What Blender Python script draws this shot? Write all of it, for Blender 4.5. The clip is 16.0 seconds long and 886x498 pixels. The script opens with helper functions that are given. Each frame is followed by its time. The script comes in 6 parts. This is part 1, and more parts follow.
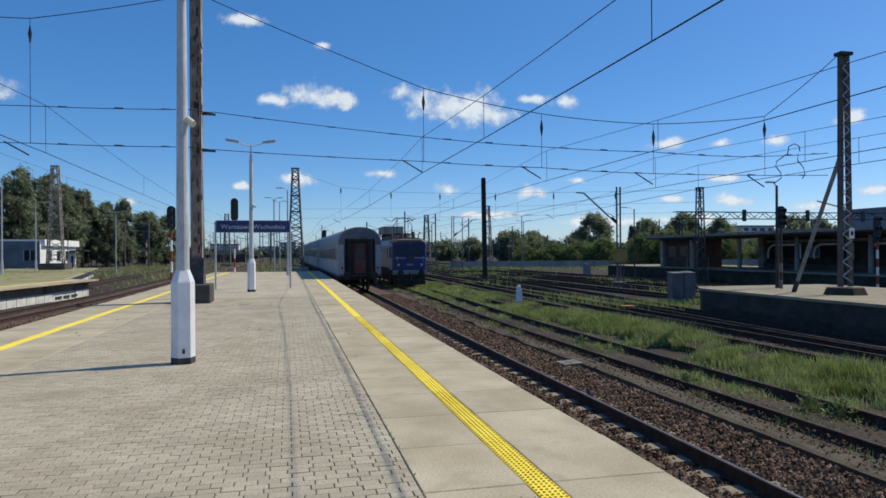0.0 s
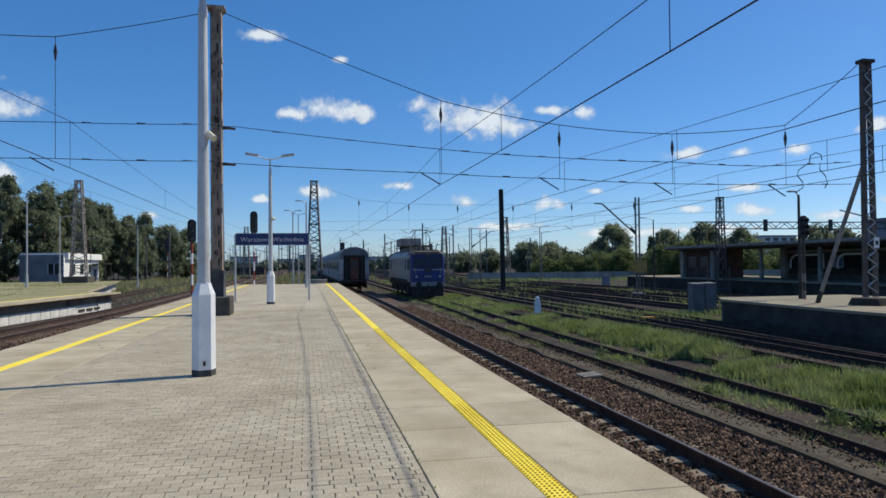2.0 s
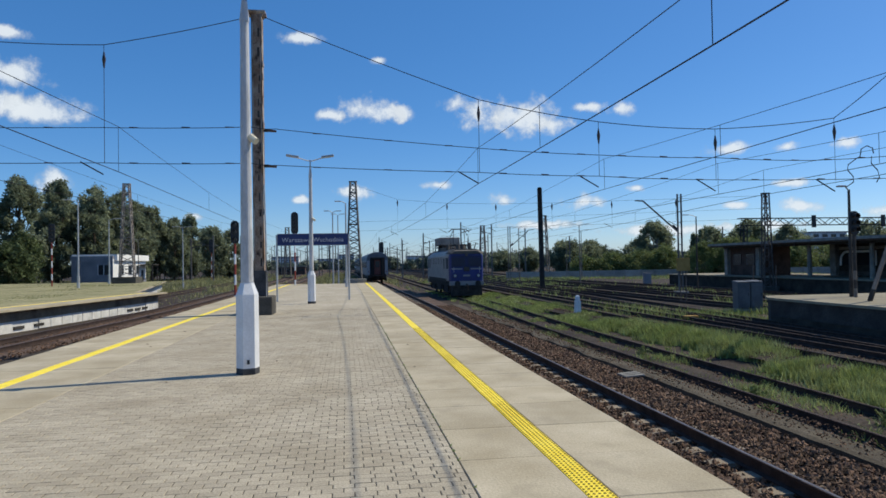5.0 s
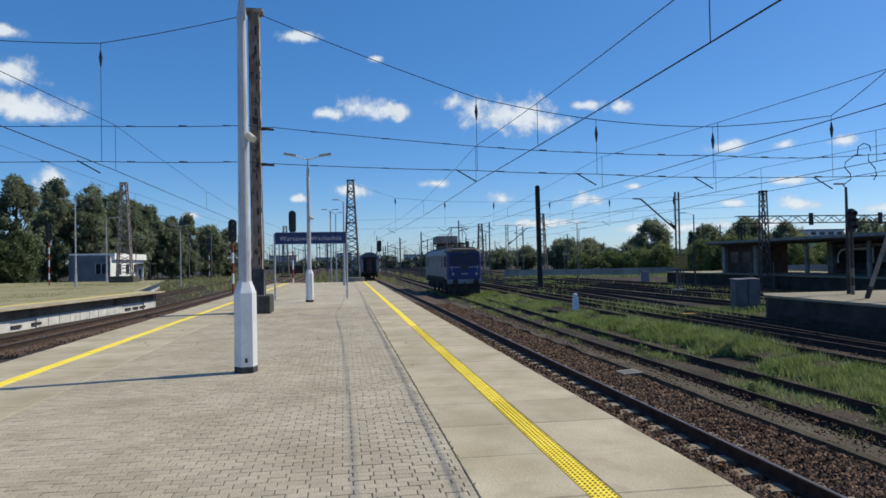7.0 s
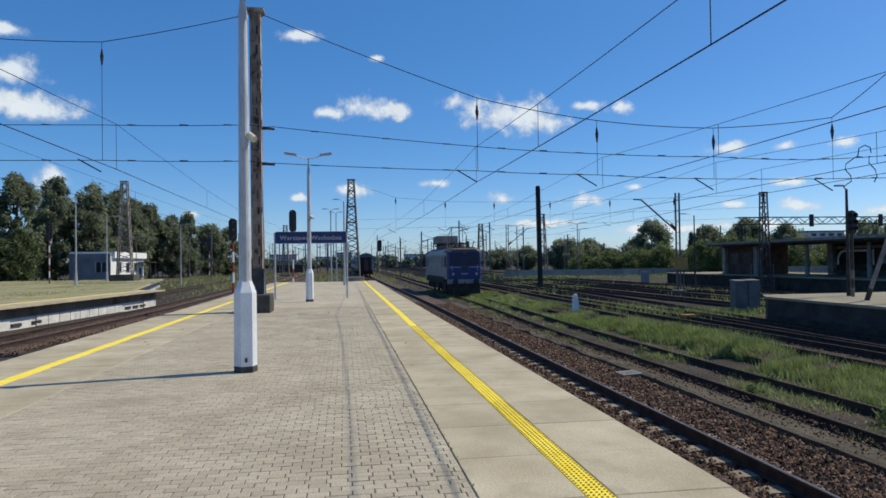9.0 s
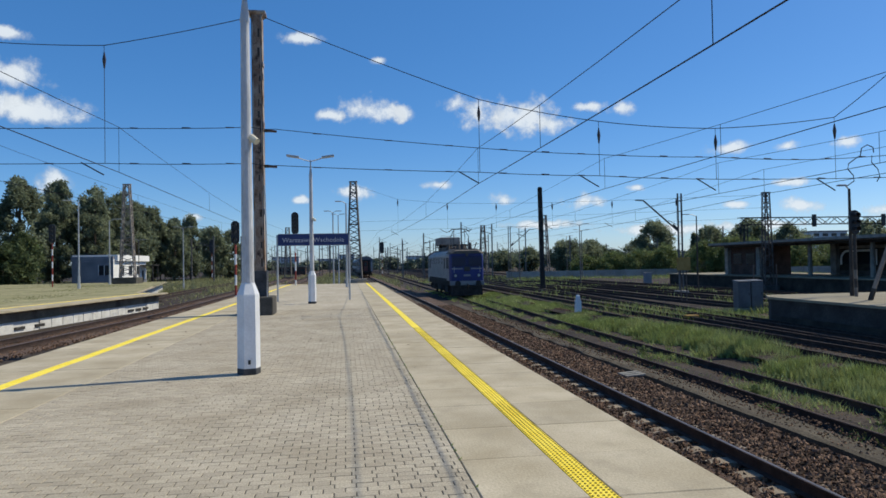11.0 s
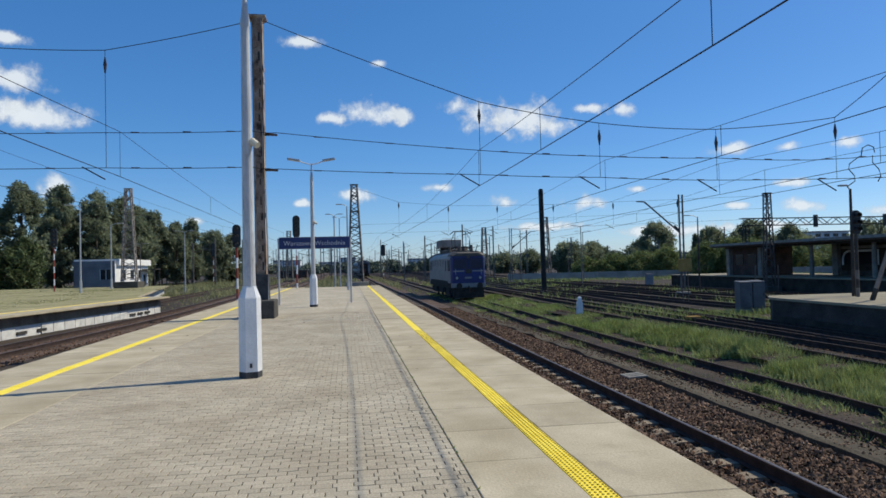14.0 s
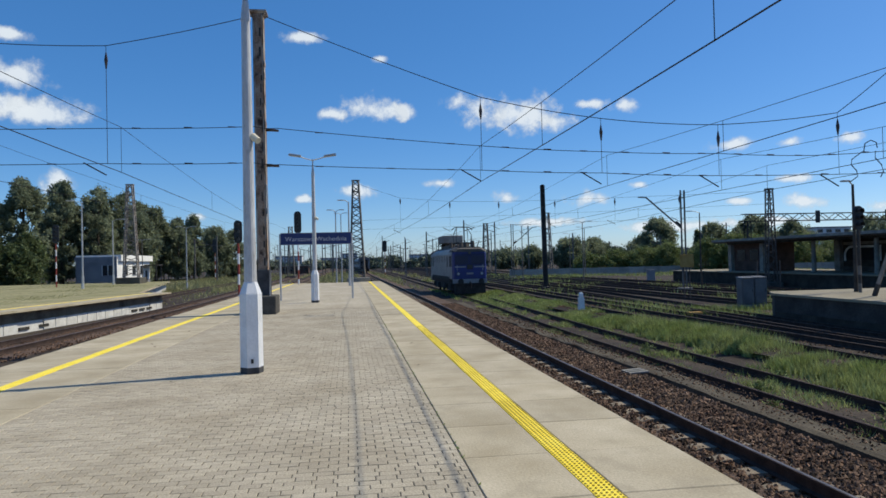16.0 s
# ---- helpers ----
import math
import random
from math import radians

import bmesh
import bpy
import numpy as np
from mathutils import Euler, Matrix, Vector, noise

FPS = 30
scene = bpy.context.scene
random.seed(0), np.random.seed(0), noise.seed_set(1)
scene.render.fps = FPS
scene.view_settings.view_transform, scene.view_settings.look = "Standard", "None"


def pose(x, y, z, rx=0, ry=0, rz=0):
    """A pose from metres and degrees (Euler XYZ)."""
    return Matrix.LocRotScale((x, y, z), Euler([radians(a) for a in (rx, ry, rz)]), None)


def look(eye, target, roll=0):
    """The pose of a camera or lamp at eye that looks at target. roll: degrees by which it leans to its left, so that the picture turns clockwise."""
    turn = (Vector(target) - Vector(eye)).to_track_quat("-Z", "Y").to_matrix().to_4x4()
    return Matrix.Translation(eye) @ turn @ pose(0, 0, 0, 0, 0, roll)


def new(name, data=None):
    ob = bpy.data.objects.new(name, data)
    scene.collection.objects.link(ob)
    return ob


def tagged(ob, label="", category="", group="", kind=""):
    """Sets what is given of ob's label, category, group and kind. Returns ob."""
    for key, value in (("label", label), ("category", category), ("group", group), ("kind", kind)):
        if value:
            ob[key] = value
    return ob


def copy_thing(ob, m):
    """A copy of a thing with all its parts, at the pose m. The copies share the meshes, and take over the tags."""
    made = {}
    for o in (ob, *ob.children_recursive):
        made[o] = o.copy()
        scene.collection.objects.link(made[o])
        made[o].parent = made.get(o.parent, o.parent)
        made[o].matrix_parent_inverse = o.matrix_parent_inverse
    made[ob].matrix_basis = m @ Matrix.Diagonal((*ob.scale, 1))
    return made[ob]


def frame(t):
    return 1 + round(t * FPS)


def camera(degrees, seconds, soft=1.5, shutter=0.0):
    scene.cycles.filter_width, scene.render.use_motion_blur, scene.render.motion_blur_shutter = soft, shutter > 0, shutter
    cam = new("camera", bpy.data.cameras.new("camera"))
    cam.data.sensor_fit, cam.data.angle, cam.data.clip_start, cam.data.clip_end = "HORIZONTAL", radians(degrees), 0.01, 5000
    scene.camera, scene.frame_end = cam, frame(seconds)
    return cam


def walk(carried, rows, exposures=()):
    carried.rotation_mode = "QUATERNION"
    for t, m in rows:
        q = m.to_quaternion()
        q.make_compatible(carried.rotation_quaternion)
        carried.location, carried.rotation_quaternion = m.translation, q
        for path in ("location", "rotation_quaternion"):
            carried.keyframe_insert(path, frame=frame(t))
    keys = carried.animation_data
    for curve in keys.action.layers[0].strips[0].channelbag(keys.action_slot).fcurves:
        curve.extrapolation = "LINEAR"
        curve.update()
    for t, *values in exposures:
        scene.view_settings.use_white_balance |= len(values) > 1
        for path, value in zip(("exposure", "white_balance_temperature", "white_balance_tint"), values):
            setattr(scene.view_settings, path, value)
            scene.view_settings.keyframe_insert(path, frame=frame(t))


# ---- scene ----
from math import atan2, cos, pi, sin, sqrt, tan

EYE_HEIGHT = 1.72
cam = camera(66.54, 16.0, soft=1.6)
PATH = [
    (0, 0.025, 0.005, 1.718, 90.204, 0.371, -12.968),
    (0.5, 0.026, 0.003, 1.729, 90.473, 0.095, -12.661),
    (1, 0.028, 0.005, 1.720, 90.859, 0.300, -12.315),
    (1.5, 0.020, 0.006, 1.721, 91.052, 0.511, -11.992),
    (2, 0.015, 0.008, 1.720, 91.206, 0.632, -11.458),
    (2.5, 0.002, -0.003, 1.714, 91.300, 0.864, -10.655),
    (3, 0.007, -0.009, 1.719, 91.338, 1.049, -9.723),
    (3.5, 0.006, -0.008, 1.715, 91.353, 1.008, -8.973),
    (4, 0.002, -0.006, 1.724, 91.300, 0.815, -8.368),
    (6.5, 0.006, -0.007, 1.722, 91.077, 0.986, -8.150),
    (7, 0.002, -0.001, 1.716, 91.037, 1.067, -8.370),
    (7.5, 0.003, 0.007, 1.718, 90.964, 1.143, -8.413),
    (8, -0.000, 0.000, 1.720, 90.887, 1.162, -8.409),
    (8.5, 0.003, -0.012, 1.723, 90.900, 1.088, -8.407),
    (9, 0.004, -0.011, 1.728, 91.018, 0.819, -8.353),
    (11.5, -0.006, -0.013, 1.723, 91.200, 1.083, -8.145),
    (12, -0.007, -0.015, 1.725, 91.288, 0.890, -8.084),
    (12.5, -0.005, -0.005, 1.721, 91.363, 0.820, -8.045),
    (13, -0.001, -0.016, 1.723, 91.372, 1.148, -8.021),
    (13.5, 0.005, -0.022, 1.724, 91.378, 1.270, -8.058),
    (14, 0.000, -0.018, 1.722, 91.375, 1.374, -8.051),
    (14.5, 0.004, -0.008, 1.724, 91.300, 1.468, -8.043),
    (15, 0.005, 0.002, 1.722, 91.246, 1.397, -8.046),
    (15.5, -0.000, 0.006, 1.718, 91.140, 1.363, -7.982),
    (16, 0.009, -0.004, 1.719, 91.023, 1.379, -7.915),
]
walk(cam, [(t, pose(*p)) for t, *p in PATH], [(0, -0.09, 6350, 8), (16, -0.09, 6350, 8)])

# ---- world and sun ----
SUN_AZ, SUN_EL = radians(79), radians(48.5)
world = bpy.data.worlds.new("world")
scene.world = world
world.use_nodes = True
wn = world.node_tree.nodes
sky = wn.new("ShaderNodeTexSky")
sky.sky_type, sky.sun_disc = "NISHITA", False
sky.sun_elevation, sky.sun_rotation = SUN_EL, SUN_AZ
sky.air_density, sky.dust_density, sky.ozone_density, sky.altitude = 0.75, 0.5, 3.5, 0
hue = wn.new("ShaderNodeHueSaturation")
hue.inputs["Hue"].default_value, hue.inputs["Saturation"].default_value, hue.inputs["Value"].default_value = 0.503, 1.32, 1.0
world.node_tree.links.new(sky.outputs[0], hue.inputs["Color"])
haze = wn.new("ShaderNodeMixRGB")
haze.inputs[0].default_value, haze.inputs[2].default_value = 0.2, (1.5, 3.7, 7.9, 1)
world.node_tree.links.new(hue.outputs[0], haze.inputs[1])
world.node_tree.links.new(haze.outputs[0], wn["Background"].inputs[0])
wn["Background"].inputs[1].default_value = 0.126
sun = new("sun", bpy.data.lights.new("sun", "SUN"))
sun.data.energy, sun.data.angle, sun.data.color = 4.5, radians(0.5), (1.0, 0.9, 0.705)
sun.matrix_world = look((60 * sin(SUN_AZ) * cos(SUN_EL), 60 * cos(SUN_AZ) * cos(SUN_EL), 60 * sin(SUN_EL)), (0, 0, 0))


# ---- materials ----
def material(name, c1, c2, scale=4.0, rough=0.8, metal=0.0, bump=0.0, fine=60.0, grain=0.25, island=0.0, stretch=(1, 1, 1), per_object=0.0, stain=None, leaf=0.0):
    """Two-scale noise between two colours, fine grain, bump; island / per_object vary the value piece by piece."""
    m = bpy.data.materials.new(name)
    m.use_nodes = True
    n, l = m.node_tree.nodes, m.node_tree.links
    bsdf = n["Principled BSDF"]
    bsdf.inputs["Roughness"].default_value, bsdf.inputs["Metallic"].default_value = rough, metal
    bsdf.inputs["Specular IOR Level"].default_value = 0.5 if rough < 0.6 else 0.25
    geo = n.new("ShaderNodeNewGeometry")
    mp = n.new("ShaderNodeMapping")
    mp.inputs["Scale"].default_value = stretch
    if per_object < 0:
        tc = n.new("ShaderNodeTexCoord")
        l.new(tc.outputs["Object"], mp.inputs["Vector"])
    else:
        l.new(geo.outputs["Position"], mp.inputs["Vector"])
    big = n.new("ShaderNodeTexNoise")
    big.inputs["Scale"].default_value, big.inputs["Detail"].default_value = scale, 6
    l.new(mp.outputs[0], big.inputs["Vector"])
    ramp = n.new("ShaderNodeMapRange")
    ramp.inputs["From Min"].default_value, ramp.inputs["From Max"].default_value = 0.32, 0.68
    l.new(big.outputs["Fac"], ramp.inputs["Value"])
    mix = n.new("ShaderNodeMix")
    mix.data_type = "RGBA"
    mix.inputs[6].default_value, mix.inputs[7].default_value = (*c1, 1), (*c2, 1)
    l.new(ramp.outputs[0], mix.inputs[0])
    small = n.new("ShaderNodeTexNoise")
    small.inputs["Scale"].default_value, small.inputs["Detail"].default_value = fine, 3
    l.new(mp.outputs[0], small.inputs["Vector"])
    val = n.new("ShaderNodeMapRange")
    val.inputs["From Min"].default_value, val.inputs["From Max"].default_value = 0.3, 0.7
    val.inputs["To Min"].default_value, val.inputs["To Max"].default_value = 1 - grain, 1 + grain
    l.new(small.outputs["Fac"], val.inputs["Value"])
    last = val.outputs[0]
    if island or per_object > 0:
        src = geo.outputs["Random Per Island"]
        if per_object > 0:
            src = n.new("ShaderNodeObjectInfo").outputs["Random"]
        rr = n.new("ShaderNodeMapRange")
        a = max(island, per_object)
        rr.inputs["To Min"].default_value, rr.inputs["To Max"].default_value = 1 - a, 1 + a
        l.new(src, rr.inputs["Value"])
        mul = n.new("ShaderNodeMath")
        mul.operation = "MULTIPLY"
        l.new(last, mul.inputs[0]), l.new(rr.outputs[0], mul.inputs[1])
        last = mul.outputs[0]
    vm = n.new("ShaderNodeVectorMath")
    vm.operation = "SCALE"
    l.new(mix.outputs[2], vm.inputs[0]), l.new(last, vm.inputs["Scale"])
    out = vm.outputs[0]
    if stain:
        sc, colour, lo, hi = stain
        st = n.new("ShaderNodeTexNoise")
        st.inputs["Scale"].default_value, st.inputs["Detail"].default_value = sc, 8
        l.new(mp.outputs[0], st.inputs["Vector"])
        sr = n.new("ShaderNodeMapRange")
        sr.inputs["From Min"].default_value, sr.inputs["From Max"].default_value = lo, hi
        l.new(st.outputs["Fac"], sr.inputs["Value"])
        m2 = n.new("ShaderNodeMix")
        m2.data_type = "RGBA"
        m2.inputs[7].default_value = (*colour, 1)
        l.new(sr.outputs[0], m2.inputs[0]), l.new(out, m2.inputs[6])
        out = m2.outputs[2]
    l.new(out, bsdf.inputs["Base Color"])
    if bump:
        bp = n.new("ShaderNodeBump")
        bp.inputs["Strength"].default_value, bp.inputs["Distance"].default_value = bump, 0.02
        l.new(small.outputs["Fac"], bp.inputs["Height"]), l.new(bp.outputs[0], bsdf.inputs["Normal"])
    if leaf:
        # thin leaves let some light through
        tl, ms = n.new("ShaderNodeBsdfTranslucent"), n.new("ShaderNodeMixShader")
        l.new(out, tl.inputs["Color"])
        ms.inputs[0].default_value = leaf
        l.new(bsdf.outputs[0], ms.inputs[1]), l.new(tl.outputs[0], ms.inputs[2])
        l.new(ms.outputs[0], n["Material Output"].inputs["Surface"])
    return m


CONCRETE = material("slab_concrete", (0.36, 0.303, 0.203), (0.495, 0.43, 0.312), 1.1, 0.85, bump=0.25, fine=45, grain=0.13, per_object=0.07, stain=(2.6, (0.32, 0.275, 0.195), 0.54, 0.84))
CONCRETE_OLD = material("old_concrete", (0.2, 0.19, 0.17), (0.32, 0.3, 0.26), 2.0, 0.9, bump=0.3, fine=50, grain=0.2)
WALL_DARK = material("sooty_concrete", (0.055, 0.051, 0.045), (0.1, 0.093, 0.08), 1.5, 0.9, bump=0.3, fine=30, grain=0.2)
# Soot, plus shade put into the colour of wall foot and canopy back wall.
WALL_SOOT_SHADE = material("soot_and_shade_dark_wall", (0.032, 0.026, 0.02), (0.068, 0.056, 0.044), 1.5, 0.9, bump=0.3, fine=30, grain=0.2)
PAVER = material("paver_concrete", (0.35, 0.3, 0.218), (0.44, 0.386, 0.294), 0.9, 0.9, bump=0.4, fine=55, grain=0.2, per_object=0.1)
PAVER_FAR = material("paver_concrete_far", (0.35, 0.3, 0.218), (0.44, 0.386, 0.294), 0.9, 0.9, bump=0.4, fine=55, grain=0.2, island=0.1)
JOINT = material("joint_sand", (0.07, 0.062, 0.048), (0.13, 0.115, 0.09), 6, 0.95, bump=0.3, fine=150, grain=0.3)
YELLOW = material("yellow_paint", (0.9, 0.68, 0.04), (0.96, 0.77, 0.08), 3, 0.6, fine=60, grain=0.1, stain=(9, (0.45, 0.36, 0.1), 0.64, 0.78))
PLATFORM_SIDE = material("platform_side_concrete", (0.5, 0.49, 0.46), (0.66, 0.65, 0.62), 2, 0.85, bump=0.2, fine=40, grain=0.12, stain=(1.5, (0.25, 0.23, 0.2), 0.6, 0.75))
GROUND = material("ballast_ground", (0.03, 0.022, 0.017), (0.065, 0.05, 0.037), 0.35, 0.95, bump=1.0, fine=16, grain=0.55)
BALLAST = material("ballast_stone", (0.092, 0.05, 0.03), (0.165, 0.107, 0.07), 2.5, 0.9, fine=25, grain=0.35, island=0.85)
SLEEPER = material("sleeper_concrete", (0.19, 0.15, 0.11), (0.29, 0.24, 0.18), 3, 0.9, bump=0.3, fine=50, grain=0.2)
SLEEPER_OLD = material("old_sleeper_wood", (0.05, 0.04, 0.032), (0.1, 0.082, 0.066), 3, 0.9, bump=0.3, fine=40, grain=0.3)
RAIL = material("rail_rust", (0.036, 0.025, 0.021), (0.075, 0.05, 0.041), 5, 0.75, metal=0.2, fine=60, grain=0.25)
RAIL_TOP = material("rail_polished", (0.09, 0.085, 0.09), (0.15, 0.14, 0.15), 4, 0.55, metal=0.6, fine=40, grain=0.1)
GRASS = material("grass_blade", (0.21, 0.27, 0.07), (0.36, 0.39, 0.16), 0.7, 0.7, fine=3, grain=0.25, island=0.35, leaf=0.3)
GRASS_DRY = material("grass_dry", (0.21, 0.22, 0.09), (0.33, 0.32, 0.16), 0.7, 0.8, fine=4, grain=0.2, island=0.3, leaf=0.3)
LEAF_SHRUB = material("leaf_shrub", (0.06, 0.085, 0.035), (0.12, 0.15, 0.06), 0.25, 0.6, fine=2, grain=0.3, island=0.4, leaf=0.35)
LEAF_DARK = material("leaf_dark", (0.165, 0.195, 0.12), (0.26, 0.29, 0.18), 0.25, 0.6, fine=2, grain=0.3, island=0.35, leaf=0.55)
LEAF_FAR = material("leaf_far", (0.11, 0.13, 0.085), (0.17, 0.19, 0.125), 0.05, 0.7, fine=0.5, grain=0.3, island=0.3)
LEAF_LIGHT = material("leaf_light", (0.135, 0.175, 0.06), (0.215, 0.25, 0.095), 0.25, 0.6, fine=2, grain=0.3, island=0.35, leaf=0.35)
BARK = material("bark", (0.08, 0.06, 0.045), (0.15, 0.12, 0.09), 3, 0.9, bump=0.5, fine=12, grain=0.3)
WHITE_PAINT = material("white_painted_steel", (0.62, 0.63, 0.65), (0.74, 0.75, 0.77), 2.5, 0.5, fine=30, grain=0.06, stain=(7, (0.3, 0.24, 0.18), 0.68, 0.8))
SHAFT_GREY = material("weathered_pale_paint", (0.42, 0.42, 0.43), (0.56, 0.56, 0.57), 5, 0.45, fine=30, grain=0.1, stretch=(1, 1, 0.3), stain=(9, (0.25, 0.23, 0.2), 0.6, 0.75))
GALVANISED = material("galvanised_steel", (0.36, 0.37, 0.38), (0.48, 0.49, 0.5), 4, 0.5, metal=0.3, fine=40, grain=0.1)
DARK_BAND = material("dark_base_paint", (0.035, 0.037, 0.04), (0.07, 0.07, 0.075), 5, 0.7, fine=60, grain=0.2)
RUST_MAST = material("flaking_brown_paint", (0.17, 0.1, 0.062), (0.3, 0.22, 0.16), 2.0, 0.85, bump=0.3, fine=25, grain=0.3, stretch=(1, 1, 0.5), stain=(3.0, (0.4, 0.36, 0.33), 0.42, 0.56))
RUST_DARK = material("dark_rust", (0.2, 0.125, 0.085), (0.36, 0.28, 0.22), 3.0, 0.9, bump=0.3, fine=25, grain=0.35, stain=(2.5, (0.05, 0.032, 0.025), 0.55, 0.65))
# Base tone darkened to carry the shade of the side away from the sun.
WALL_EAST = material("stained_shade_darkened_concrete", (0.042, 0.038, 0.035), (0.08, 0.073, 0.067), 1.2, 0.9, bump=0.3, fine=20, grain=0.25, stain=(0.8, (0.035, 0.03, 0.027), 0.55, 0.75))
STEEL_GREY = material("weathered_grey_steel", (0.11, 0.1, 0.09), (0.2, 0.185, 0.165), 2.0, 0.8, fine=30, grain=0.2)
STEEL_PALE = material("pale_weathered_steel", (0.2, 0.17, 0.15), (0.33, 0.29, 0.25), 2.0, 0.8, fine=30, grain=0.2)
TURF = material("dry_turf", (0.22, 0.205, 0.095), (0.33, 0.3, 0.165), 0.35, 0.95, bump=0.6, fine=9, grain=0.3, stain=(0.9, (0.34, 0.3, 0.2), 0.58, 0.72))
# Brown tone for the painted overhang shade on the west platform wall.
WALL_SHADE_BAND = material("brown_shade_band_concrete", (0.15, 0.118, 0.083), (0.24, 0.192, 0.142), 1.2, 0.9, bump=0.3, fine=20, grain=0.25, stain=(0.8, (0.07, 0.056, 0.042), 0.55, 0.75))
DECK_OLD = material("worn_deck_concrete", (0.215, 0.187, 0.13), (0.31, 0.272, 0.198), 0.8, 0.9, bump=0.3, fine=30, grain=0.2, stain=(1.6, (0.2, 0.175, 0.125), 0.55, 0.75))
STEEL_BROWN = material("brown_steel", (0.075, 0.06, 0.052), (0.14, 0.115, 0.1), 2.0, 0.8, fine=30, grain=0.25)
STEEL_DARK = material("dark_steel", (0.03, 0.028, 0.026), (0.065, 0.06, 0.055), 2.0, 0.8, fine=30, grain=0.2)
WIRE = material("copper_wire_dark", (0.018, 0.018, 0.02), (0.03, 0.03, 0.032), 1, 0.6)
INSULATOR = material("insulator_brown", (0.03, 0.02, 0.018), (0.06, 0.035, 0.03), 8, 0.35)
SIGN_BLUE = material("sign_blue", (0.012, 0.025, 0.115), (0.016, 0.034, 0.145), 1.5, 0.45, fine=20, grain=0.08)
SIGN_WHITE = material("sign_white", (0.5, 0.5, 0.52), (0.6, 0.6, 0.6), 1.5, 0.5, grain=0.04)
SIGNAL_BLACK = material("signal_black", (0.012, 0.012, 0.013), (0.025, 0.025, 0.027), 4, 0.55, grain=0.2)
RED_PAINT = material("red_paint", (0.2, 0.035, 0.025), (0.28, 0.06, 0.045), 4, 0.6, grain=0.15)
LENS = material("signal_lens_dark", (0.03, 0.02, 0.02), (0.05, 0.04, 0.04), 4, 0.15)
BLUE_DARK = material("loco_dark_blue", (0.01, 0.017, 0.11), (0.015, 0.025, 0.16), 1.5, 0.4, fine=12, grain=0.12)
LOCO_GREY = material("loco_light_grey", (0.2, 0.19, 0.185), (0.3, 0.285, 0.275), 1.2, 0.5, fine=15, grain=0.12, stain=(1.5, (0.22, 0.2, 0.18), 0.6, 0.8))
LOCO_ROOF = material("loco_roof_grey", (0.075, 0.066, 0.058), (0.13, 0.116, 0.1), 1.5, 0.75, fine=15, grain=0.2)
UNDERFRAME = material("underframe_grime", (0.02, 0.018, 0.016), (0.05, 0.045, 0.04), 3, 0.8, fine=15, grain=0.3)
GLASS_DARK = material("window_glass_dark", (0.01, 0.013, 0.02), (0.018, 0.022, 0.03), 1, 0.2)
BLACK_GLASS = material("smoked_glass", (0.008, 0.01, 0.035), (0.012, 0.015, 0.05), 1, 0.35)
DARK_PANE = material("dim_window_pane", (0.008, 0.008, 0.01), (0.016, 0.016, 0.018), 1, 0.75)
BLUE_NAVY = material("loco_navy", (0.008, 0.011, 0.05), (0.012, 0.016, 0.075), 1.5, 0.5, fine=12, grain=0.15)
COACH_ROOF = material("coach_roof_grey", (0.18, 0.2, 0.21), (0.26, 0.28, 0.3), 1.2, 0.6, fine=12, grain=0.12)
COACH_SIDE = material("coach_side_pale", (0.22, 0.24, 0.27), (0.3, 0.32, 0.35), 1.0, 0.45, fine=12, grain=0.08)
COACH_BAND = material("coach_blue_band", (0.03, 0.06, 0.16), (0.045, 0.08, 0.2), 1.0, 0.4, fine=12, grain=0.1)
COACH_END = material("coach_end_grey", (0.1, 0.105, 0.12), (0.155, 0.16, 0.175), 1.5, 0.6, fine=12, grain=0.2)
GANGWAY = material("gangway_door_brown", (0.11, 0.045, 0.04), (0.18, 0.075, 0.06), 2.0, 0.7, fine=20, grain=0.2)
RUBBER = material("gangway_rubber", (0.012, 0.012, 0.012), (0.025, 0.025, 0.025), 5, 0.8, grain=0.2)
PLASTER_WHITE = material("white_plaster", (0.7, 0.69, 0.66), (0.8, 0.79, 0.76), 0.6, 0.9, fine=15, grain=0.06)
PLASTER_GREY = material("grey_plaster", (0.2, 0.2, 0.22), (0.28, 0.28, 0.29), 0.6, 0.9, fine=15, grain=0.1)
PLANK_ROOF = material("canopy_roof", (0.07, 0.05, 0.036), (0.12, 0.088, 0.064), 0.7, 0.85, fine=6, grain=0.2)
BRICK_DARK = material("brown_brick", (0.07, 0.045, 0.035), (0.12, 0.075, 0.06), 2, 0.9, fine=12, grain=0.25)
FENCE = material("concrete_fence", (0.26, 0.245, 0.22), (0.36, 0.345, 0.31), 0.5, 0.9, fine=6, grain=0.15, per_object=0.1)
FAR_GREY = material("far_building_grey", (0.52, 0.52, 0.52), (0.64, 0.64, 0.63), 0.1, 0.9, fine=1, grain=0.1)
CABINET = material("cabinet_grey_paint", (0.1, 0.1, 0.105), (0.145, 0.146, 0.15), 2, 0.6, fine=20, grain=0.12)
YELLOW_OLD = material("faded_yellow_paint", (0.32, 0.18, 0.045), (0.42, 0.26, 0.08), 3, 0.7, grain=0.2)
LAMP_GLASS = material("lamp_diffuser", (0.62, 0.55, 0.4), (0.72, 0.66, 0.5), 4, 0.4, grain=0.06)


# ---- mesh helpers ----
def part(name, bm, mat, parent=None, label=""):
    me = bpy.data.meshes.new(name)
    bm.to_mesh(me)
    bm.free()
    me.materials.append(mat)
    ob = new(name, me)
    if parent:
        ob.parent = parent
    return tagged(ob, label)


